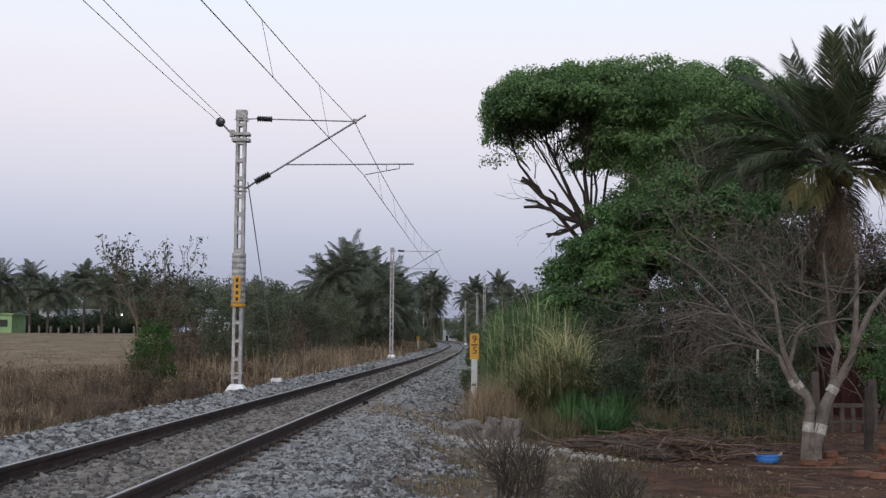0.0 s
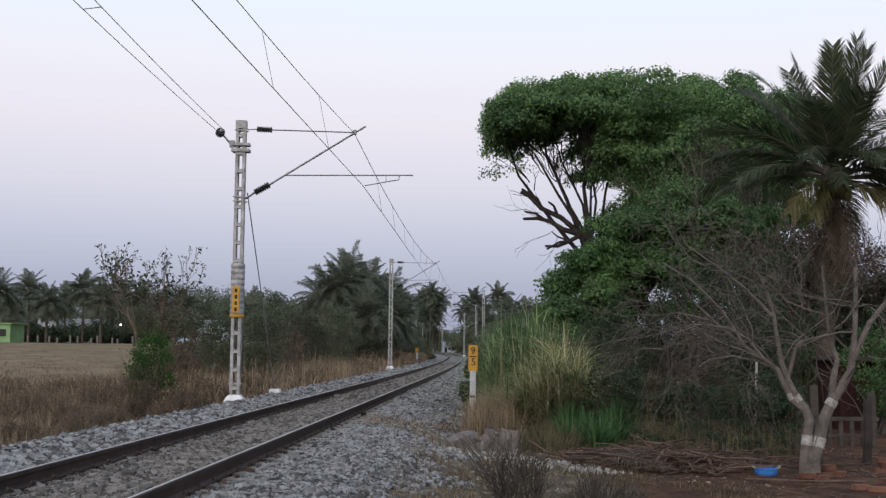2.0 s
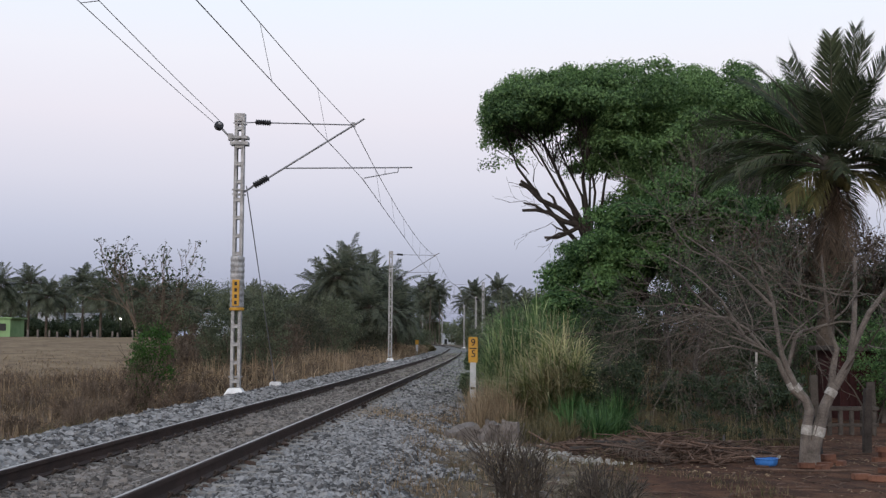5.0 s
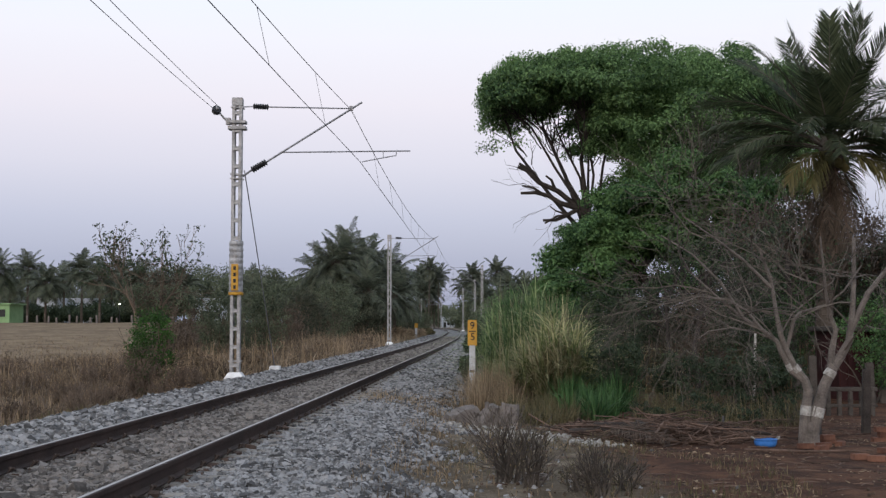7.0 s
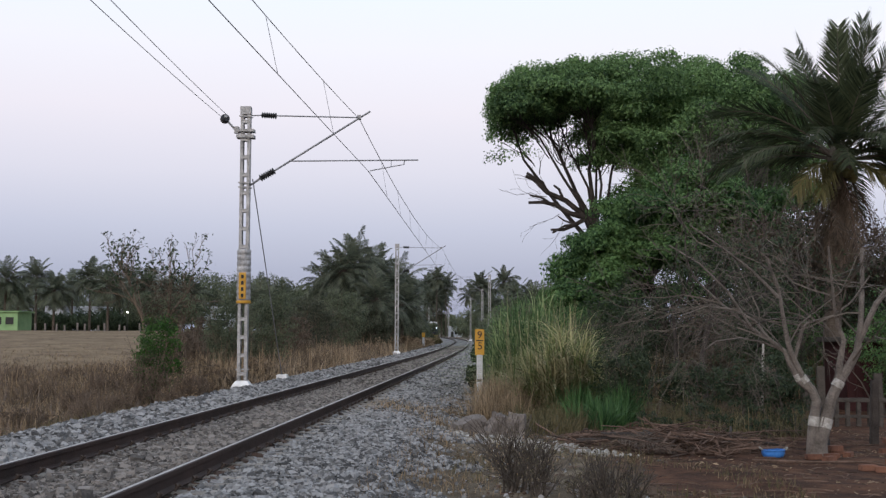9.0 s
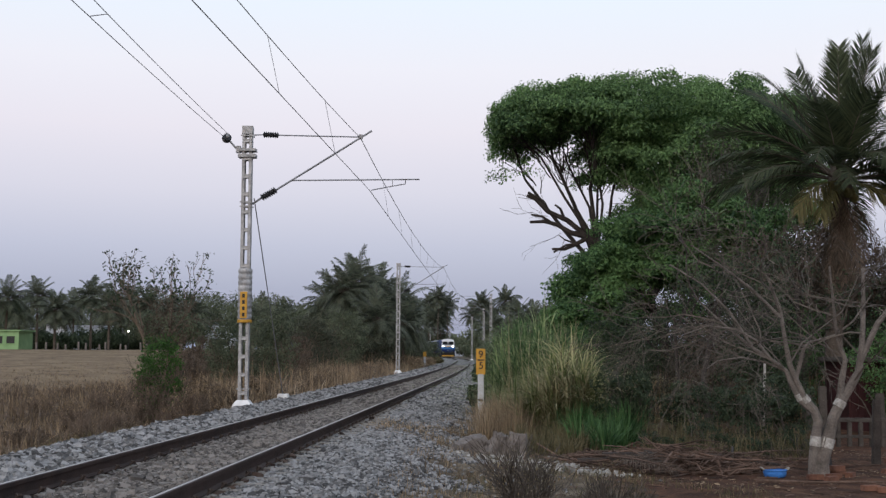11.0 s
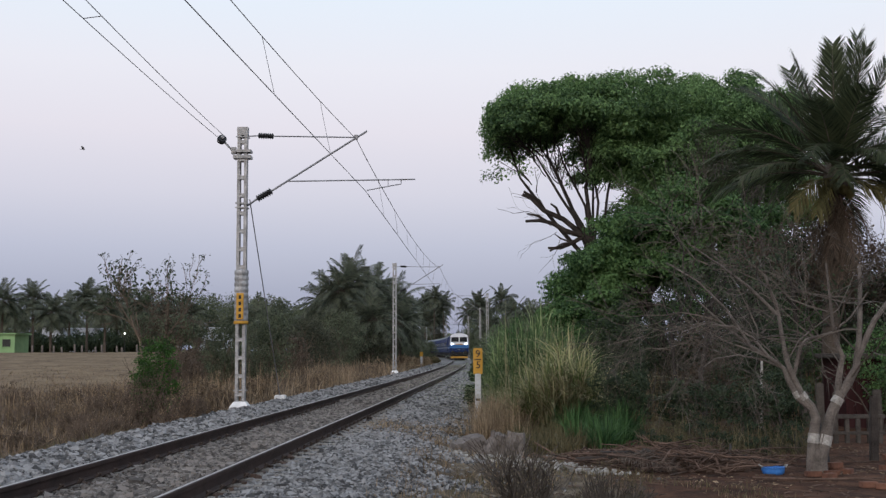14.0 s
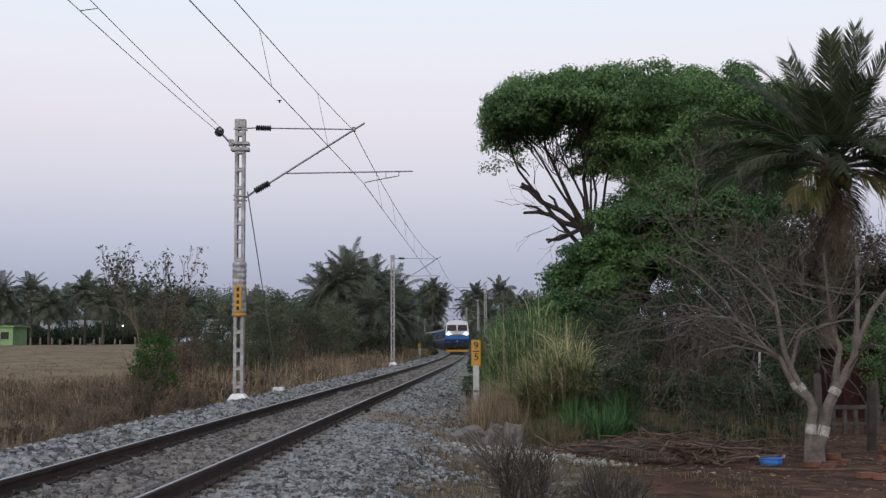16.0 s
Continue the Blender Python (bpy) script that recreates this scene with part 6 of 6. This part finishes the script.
    me = Geo().lathe(prof, None, 28).mesh("bowl", M_BASIN, True)
    part("bowl", me, None, ba)
    for s in (-1, 1):
        part("handle", Geo().tube([(s * 0.165, -0.05, 0.11), (s * 0.19, -0.035, 0.135), (s * 0.20, 0, 0.14), (s * 0.19, 0.035, 0.135), (s * 0.165, 0.05, 0.11)], 0.011, 6), M_PALEROCK, ba, "pale handle")
    # bricks by the tree
    bme = bevelled(Geo().box(-0.11, 0.11, -0.052, 0.052, 0, 0.075), 0.006)
    first = tagged(part("brick", bme, M_BRICK), "worn red brick lying on red soil", "brick", "scattered bricks")
    spots = [(5.36, 15.6, 0, 12), (5.50, 15.4, 0, -20), (5.50, 17.3, 0, 5), (5.48, 17.3, 0.075, 25), (5.60, 17.1, 0, 60), (5.18, 16.6, 0, 40), (5.30, 16.9, 0, -10), (5.05, 16.9, 0, 8), (6.40, 17.8, 0, 10), (6.62, 17.8, 0, 5), (6.84, 17.7, 0, 0), (6.5, 17.8, 0.075, 8), (6.73, 17.75, 0.075, 2), (6.6, 17.8, 0.15, 12), (6.45, 17.8, 0.15, 3), (6.9, 17.7, 0.075, 30), (6.7, 17.8, 0.225, 0), (5.9, 16.2, 0, 33)]
    for k, (x, y, dz, a) in enumerate(spots):
        m = pose(x, y, gz(x, y) + dz - 0.004, 0, 0, a)
        if k == 0:
            first.matrix_basis = m
        else:
            copy_thing(first, m)
    # dark jar-shaped pot behind the tree
    pot = thing("dark_stump", "charred dark stump beside the whitewashed tree", "stump", pose(5.55, 18.2, gz(5.55, 18.2)))
    part("stump", Geo().lathe([(0.13, -0.05), (0.14, 0.1), (0.12, 0.3), (0.085, 0.45), (0.05, 0.6), (0.02, 0.66)], None, 12), M_UNDER, pot)
    # twigs, stones and small green weeds over the yard
    n = 620
    yy = rng.uniform(10.5, 21.5, n)
    xx = rng.uniform(0.6, 8.6, n)
    ang = rng.uniform(0, math.pi, n)
    ln = rng.uniform(0.06, 0.42, n)
    g = Geo()
    for i in range(n):
        z0 = gz(xx[i], yy[i])
        dx, dy = math.cos(ang[i]) * ln[i] / 2, math.sin(ang[i]) * ln[i] / 2
        g.tube([(xx[i] - dx, yy[i] - dy, z0 + 0.012), (xx[i], yy[i] + rng.normal(0, 0.02), z0 + 0.02), (xx[i] + dx, yy[i] + dy, z0 + 0.012)], [0.008, 0.007, 0.003], 3, caps=False)
    tagged(part("twig_litter", g, M_WOOD_DEAD), "dead twigs strewn over the red soil", "litter", kind="stuff")
    n = 900
    yy, xx = rng.uniform(10.5, 23, n), rng.uniform(0.4, 9.5, n)
    loc = np.stack([xx, yy, ground_z(xx, yy) + 0.004], 1)
    v, f = scatter(CUBE_V, CUBE_F, rotations(n, 1.5), loc, rng.lognormal(-3.75, 0.4, n)[:, None] * rng.uniform(0.6, 1.3, (n, 3)))
    tagged(part("soil_clods", mesh_fast("soil_clods", v, f, M_CLOD)), "small stones and clods on red soil", "stones", kind="stuff")
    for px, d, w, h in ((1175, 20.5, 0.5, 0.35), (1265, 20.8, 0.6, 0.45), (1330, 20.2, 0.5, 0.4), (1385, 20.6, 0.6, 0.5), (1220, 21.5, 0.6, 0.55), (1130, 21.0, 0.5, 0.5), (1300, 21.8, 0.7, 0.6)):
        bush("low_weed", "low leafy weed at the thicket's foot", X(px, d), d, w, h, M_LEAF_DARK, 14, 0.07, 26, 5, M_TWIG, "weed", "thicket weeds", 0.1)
    n = 1500
    uu = rng.uniform(1.1, 3.2, n)
    yy = rng.normal(24.5, 1.3, n) - 1.2 * (uu - 1.6)
    xx = uu + xc(yy)
    patch = thing("track_weeds", "sparse yellowish grass growing through the ballast", "grass", kind="stuff")
    blades("blade", np.stack([xx, yy, ground_z(xx, yy)], 1), rng.uniform(0.03, 0.13, n), 0.9, 0.007, M_GRASS_PALE, patch, 2)
    # concrete rubble at the ballast edge
    def rubble(x, y, w, d, h, rz, rx=0, ry=0, dz=0.0):
        gg = Geo().box(-w / 2, w / 2, -d / 2, d / 2, 0, h, top=(0.82, 0.75))
        bm = bmesh.new()
        vs = [bm.verts.new(p) for p in gg.v]
        for q in gg.f:
            bm.faces.new([vs[i] for i in q])
        bmesh.ops.subdivide_edges(bm, edges=bm.edges[:], cuts=3, use_grid_fill=True)
        for v in bm.verts:
            v.co += Vector(rng.normal(0, 0.016, 3))
        tagged(part("concrete_block", bm, M_RUBBLE, None, "", pose(x, y, gz(x, y) - 0.03 + dz, rx, ry, rz)), "broken lump of weathered concrete on stones", "rubble", "broken concrete")
    rubble(0.36, 20.6, 0.66, 0.34, 0.30, 25, 6, -14)
    rubble(0.74, 20.2, 0.36, 0.30, 0.42, 18, 12, 16)
    rubble(1.08, 20.1, 0.32, 0.28, 0.42, -12, -8, 5)
    rubble(1.02, 13.5, 0.30, 0.2, 0.10, 12)
    n = 200
    yy = rng.uniform(17, 20.4, n)
    xx = 0.1 + (20.4 - yy) * 0.62 + rng.normal(0, 0.34, n)
    loc = np.stack([xx, yy, ground_z(xx, yy) + 0.02], 1)
    v, f = scatter(CUBE_V, CUBE_F, rotations(n, 1.5), loc, rng.uniform(0.03, 0.11, (n, 3)))
    tagged(part("pale_rubble", mesh_fast("pale_rubble", v, f, M_PALEROCK)), "strewn pale broken stones beside the ballast", "rubble", kind="stuff")
    # dry weeds in front
    for px, d, w, h, st in ((898, 13.4, 0.5, 1.05, 20), (940, 13.0, 0.5, 0.72, 14), (1058, 12.2, 0.55, 0.68, 20), (1105, 12.6, 0.4, 0.5, 10), (1015, 12.6, 0.4, 0.40, 8)):
        ob = bush("dry_weed", "dark dry weed with many upright brown stems", X(px, d), d, w, h, M_GRASS_MIX, 6, 0.02, 110, st, M_TWIG, "weed", "dry weeds", 0.1)
    # stone slab fence and maroon sheet behind the trees
    slab = bevelled(Geo().box(-0.09, 0.09, -0.04, 0.04, -0.2, 1.0), 0.015)
    first = tagged(part("fence_slab", slab, M_GREYSTONE), "rough grey granite fence slab standing upright", "fence slab", "granite slab fence")
    k = 0
    for px, d in ((1412, 27), (1436, 27), (1538, 25.5), (1560, 26)):
        x = X(px, d)
        m = pose(x, d, gz(x, d) + 0.1 * math.sin(px), 0, 2 * math.sin(px), 4)
        if k == 0:
            first.matrix_basis = m
        else:
            copy_thing(first, m)
        k += 1
    x, d = X(1527, 19), 19.0
    wood = thing("wooden_post", "weathered dark brown wooden post standing in red soil", "post", pose(x, d, gz(x, d), 0, 1.5))
    part("shaft", bevelled(Geo().box(-0.065, 0.065, -0.055, 0.055, -0.2, 1.0, top=(0.88, 0.9)), 0.015), M_BARK, wood)
    # slim pale upright strip set among the thicket leaves
    x, d = X(1331, 25.5), 25.5
    pole = thing("pale_post", "slim pale upright strip standing in the thicket", "post", pose(x, d, gz(x, d), 0, 2))
    part("shaft", bevelled(Geo().box(-0.022, 0.022, -0.022, 0.022, -0.2, 1.55), 0.006), M_WHITEWASH, pole)
    x, d = X(1500, 23), 23.0
    gate = thing("railing", "low grey railing with arched openings behind the bare tree", "railing", pose(x, d, gz(x, d)))
    for i in range(5):
        part("baluster", bevelled(Geo().box(-0.45 + i * 0.21, -0.37 + i * 0.21, -0.04, 0.04, -0.1, 0.46), 0.012), M_GREYSTONE, gate)
    part("top_rail", bevelled(Geo().box(-0.50, 0.52, -0.05, 0.05, 0.46, 0.54), 0.012), M_GREYSTONE, gate)
    part("mid_rail", bevelled(Geo().box(-0.50, 0.52, -0.045, 0.045, 0.16, 0.22), 0.012), M_GREYSTONE, gate)
    x, d = X(1545, 27), 27.0
    wall = thing("maroon_shed", "dark maroon sheet-walled shed behind the trees", "shed", pose(x, d, gz(x, d)))
    part("sheet_wall", Geo().box(-0.8, 2.2, 0.0, 1.6, -0.1, 1.55), M_MAROON, wall)
    slat = Geo().box(0, 0.10, -0.03, -0.001, 0.3, 1.54).mesh("slat", M_MAROON)
    for i in range(18):
        part("slat", slat, None, wall, at=pose(-0.75 + i * 0.16, 0, 0))
    part("roof", bevelled(Geo().box(-0.95, 2.3, -0.25, 1.8, 1.55, 1.66), 0.02), M_GREYSTONE, wall)


build_yard()


# ---------------------------------------------------------------- train
def build_loco():
    """Origin at the middle of the front on rail level; the body runs back along +y."""
    lo = thing("locomotive", "blue and white electric locomotive with lit headlamps", "locomotive")
    L = 19.5
    sec = [(-1.50, 1.05), (1.50, 1.05), (1.55, 1.5), (1.53, 2.9), (1.30, 3.55), (0.9, 3.85), (-0.9, 3.85), (-1.30, 3.55), (-1.53, 2.9), (-1.55, 1.5)]
    def ring(y, sx, sz, dz):
        return Matrix.Translation((0, y, 0)) @ Matrix.Diagonal((sx, 1, 1, 1))
    part("body", Geo().sweep(sec, [ring(0.33, 0.97, 1, 0), ring(0.7, 1, 1, 0), ring(L, 1, 1, 0)]), M_BLUE, lo, "deep blue body")
    part("nose_band", Geo().box(-1.50, 1.50, 0.0, 0.36, 1.72, 2.25, top=(0.99, 1)), M_LOCO_BLUE, lo, "light blue nose")
    part("nose_foot", Geo().box(-1.50, 1.50, 0.004, 0.36, 1.12, 1.716), M_BLUE, lo, "deep blue lower nose")
    part("cab_front", Geo().box(-1.49, 1.49, 0.06, 0.37, 2.25, 3.82, top=(0.86, 1)), M_LOCO_WHITE, lo, "white cab front")
    for s in (-1, 1):
        w = part("windscreen", Geo().box(s * 0.66 - 0.60, s * 0.66 + 0.60, 0.035, 0.07, 2.72, 3.45, top=(0.93, 1)), M_GLASS, lo, "dark windscreen")
        part("wiper", Geo().tube([(s * 0.62, 0.025, 2.72), (s * 0.62 + 0.2, 0.025, 3.2)], 0.015, 4), M_UNDER, w)
        part("headlamp", Geo().lathe([(0.14, 0), (0.14, 0.05), (0.10, 0.07)], pose(s * 1.06, -0.01, 2.36, 90), 14), M_HEADLAMP, lo, "bright white headlamp")
        part("buffer", Geo().lathe([(0.09, 0), (0.09, 0.45), (0.25, 0.46), (0.25, 0.52)], pose(s * 0.98, 0.0, 1.12, 90), 12), M_UNDER, lo)
        part("side_stripe", Geo().box(s * 1.555 - 0.006, s * 1.555 + 0.006, 0.9, L, 1.65, 1.9), M_LOCO_BLUE, lo, "light blue side stripe")
    part("name_band", Geo().box(-0.55, 0.55, -0.012, 0.0, 2.26, 2.40), M_LOCO_YELLOW, lo)
    part("emblem", Geo().lathe([(0.13, 0), (0.13, 0.02)], pose(0, 0.0, 1.50, 90), 14), M_ROOF_TRAIN, lo)
    dome = [(-1.36, 3.55), (1.36, 3.55), (1.26, 3.76), (1.0, 3.93), (0.6, 4.04), (0.0, 4.08), (-0.6, 4.04), (-1.0, 3.93), (-1.26, 3.76)]
    part("cab_roof", Geo().sweep(dome, [ring(0.10, 0.96, 1, 0), ring(0.3, 1, 1, 0), ring(2.2, 1, 1, 0)]), M_LOCO_WHITE, lo, "rounded white cab roof")
    part("centre_pillar", Geo().box(-0.05, 0.05, 0.02, 0.07, 2.66, 3.5), M_LOCO_WHITE, lo)
    part("visor", bevelled(Geo().box(-1.22, 1.22, -0.03, 0.08, 3.47, 3.55), 0.015), M_LOCO_WHITE, lo)
    part("hand_rail", Geo().tube([(-1.2, -0.03, 2.58), (1.2, -0.03, 2.58)], 0.02, 5), M_UNDER, lo)
    part("horn", Geo().lathe([(0.05, 0), (0.06, 0.3), (0.12, 0.4)], pose(0.35, 0.7, 4.14, 90), 10).lathe([(0.05, 0), (0.06, 0.3), (0.12, 0.4)], pose(-0.35, 0.7, 4.14, 90), 10), M_UNDER, lo)
    part("coupling", Geo().box(-0.14, 0.14, -0.35, 0.05, 0.95, 1.2), M_UNDER, lo)
    part("buffer_beam", Geo().box(-1.48, 1.48, 0.06, 0.4, 0.62, 1.115), M_UNDER, lo)
    guard = Geo().box(-1.34, 1.34, -0.10, 0.25, 0.14, 0.42)
    part("rail_guard", bevelled(guard, 0.02), M_LOCO_YELLOW, lo, "yellow rail guard")
    part("underframe", Geo().box(-1.3, 1.3, 0.4, L - 0.2, 0.30, 1.06), M_UNDER, lo)
    part("roof", Geo().box(-0.95, 0.95, 0.5, L - 0.4, 3.84, 3.96, top=(0.9, 1)), M_ROOF_TRAIN, lo, "grey roof")
    part("roof_lamp", Geo().box(-0.2, 0.2, 0.3, 0.7, 3.84, 4.05), M_LOCO_WHITE, lo)
    pan = part("pantograph", Geo().box(-0.5, 0.5, 3.0, 4.6, 3.96, 4.08).tube([(0, 4.4, 4.08), (0, 3.0, 4.75), (0, 4.0, 5.55)], 0.035, 5), M_UNDER, lo)
    part("collector", Geo().box(-0.9, 0.9, 3.9, 4.1, 5.55, 5.62), M_UNDER, pan)
    for y in (3.0, 5.0, 7.0, 12.5, 14.5, 16.5):
        part("wheelset", Geo().lathe([(0.54, -0.90), (0.54, -0.76), (0.1, -0.75), (0.1, 0.75), (0.54, 0.76), (0.54, 0.90)], pose(0, y, 0.54, 0, 90), 16), M_UNDER, lo)
    return lo


def build_coach():
    co = thing("passenger_coach", "dark blue passenger coach with a row of windows", "railway coach", group="train coaches")
    L = 22.3
    sec = [(-1.55, 1.0), (1.55, 1.0), (1.62, 1.4), (1.62, 3.0), (1.45, 3.6), (0.9, 4.0), (-0.9, 4.0), (-1.45, 3.6), (-1.62, 3.0), (-1.62, 1.4)]
    part("body", Geo().sweep(sec, [Matrix.Translation((0, y, 0)) for y in (0, L)]), M_BLUE, co, "dark blue body")
    part("roof", Geo().sweep([(-1.46, 3.60), (1.46, 3.60), (0.92, 4.02), (-0.92, 4.02)], [Matrix.Translation((0, y, 0.012)) for y in (0.01, L - 0.01)]), M_ROOF_TRAIN, co, "grey roof")
    for s in (-1, 1):
        part("stripe", Geo().box(s * 1.625 - 0.006, s * 1.625 + 0.006, 0.2, L - 0.2, 1.75, 1.95), M_ROOF_TRAIN, co, "pale stripe")
        for k in range(11):
            part("window", Geo().box(s * 1.625 - 0.012, s * 1.625 + 0.012, 2.0 + k * 1.72, 3.0 + k * 1.72, 2.15, 2.85), M_GLASS, co)
    part("underframe", Geo().box(-1.2, 1.2, 0.5, L - 0.5, 0.35, 1.01), M_UNDER, co)
    part("gangway", Geo().box(-0.6, 0.6, -0.35, 0.0, 1.1, 3.2), M_UNDER, co)
    for y in (2.5, 5.0, 17.2, 19.7):
        part("wheelset", Geo().lathe([(0.45, -0.90), (0.45, -0.76), (0.1, -0.75), (0.1, 0.75), (0.45, 0.76), (0.45, 0.90)], pose(0, y, 0.45, 0, 90), 14), M_UNDER, co)
    return co


def train_front(t):
    """How far up the line the front stands: slowing as it comes."""
    k = 16.0 - t
    if k <= 4.7:
        return 149.0 + 18.6 * k + 1.15 * k * k
    return 149.0 + 18.6 * 4.7 + 1.15 * 4.7 ** 2 + 29.0 * (k - 4.7)


def riding(y, length):
    """The pose of a vehicle whose two ends lie on the track."""
    a, b = Vector((float(xc(min(y, 755))), y, 0)), Vector((float(xc(min(y + length, 758))), y + length, 0))
    d = b - a
    return pose(a.x, a.y, 0, 0, 0, -math.degrees(math.atan2(d.x, d.y)))


TRAIN = [(build_loco(), 0.0, 19.5)]
COACH = build_coach()
TRAIN.append((COACH, 20.4, 22.3))
for k in range(1, 7):
    TRAIN.append((copy_thing(COACH, pose(0, 0, 0)), 20.4 + 23.0 * k, 22.3))


# ---------------------------------------------------------------- bird
def build_bird():
    b = thing("bird", "small dark bird in level flight", "bird")
    k = 0.55
    part("body", Geo().lathe([(0.01 * k, -0.26 * k), (0.05 * k, -0.15 * k), (0.075 * k, 0.0), (0.055 * k, 0.13 * k), (0.035 * k, 0.19 * k), (0.008 * k, 0.26 * k)], pose(0, 0, 0, 90, 0, 90), 8), M_BIRD, b)
    part("tail", Geo().box(-0.40 * k, -0.22 * k, -0.05 * k, 0.05 * k, -0.006, 0.006), M_BIRD, b)
    wings = []
    for s in (-1, 1):
        g = Geo()
        n = len(g.v)
        g.box(-0.09, 0.09, 0.0, 0.24, -0.008, 0.008, m=Matrix.Diagonal((k, s * k, k, 1)), top=(1, 1))
        g.box(-0.12, 0.03, 0.24, 0.50, -0.006, 0.006, m=Matrix.Diagonal((k, s * k, k, 1)), top=(0.7, 1))
        wings.append(part("wing", g, M_BIRD, b))
    return b, wings


BIRD, WINGS = build_bird()

BIRD_PATH = [(0.0, pose(-72, 90, 3.0)), (6.0, pose(-54, 82, 5.0)), (11.0, pose(-34.5, 76, 8.6)), (12.0, pose(-30.7, 75, 10.3)), (13.0, pose(-26.87, 75, 12.1)), (14.0, pose(-23.0, 75, 14.05)),
             (14.5, pose(-20.74, 75, 14.94)), (15.0, pose(-18.05, 75, 15.67)), (15.5, pose(-14.52, 75, 16.12)), (16.0, pose(-10.45, 75, 16.6))]


def motions():
    """All that moves: the train along the line, the bird across the sky."""
    times = [0.5 * k for k in range(33)]
    for ob, back, length in TRAIN:
        walk(ob, [(t, riding(train_front(t) + back, length)) for t in times])
    walk(BIRD, BIRD_PATH)
    for w, s in zip(WINGS, (-1, 1)):
        walk(w, [(0.1 * k, pose(0, 0, 0, s * (10 + 34 * math.sin(k * 0.1 * 2 * math.pi * 2.3)))) for k in range(161)])


motions()
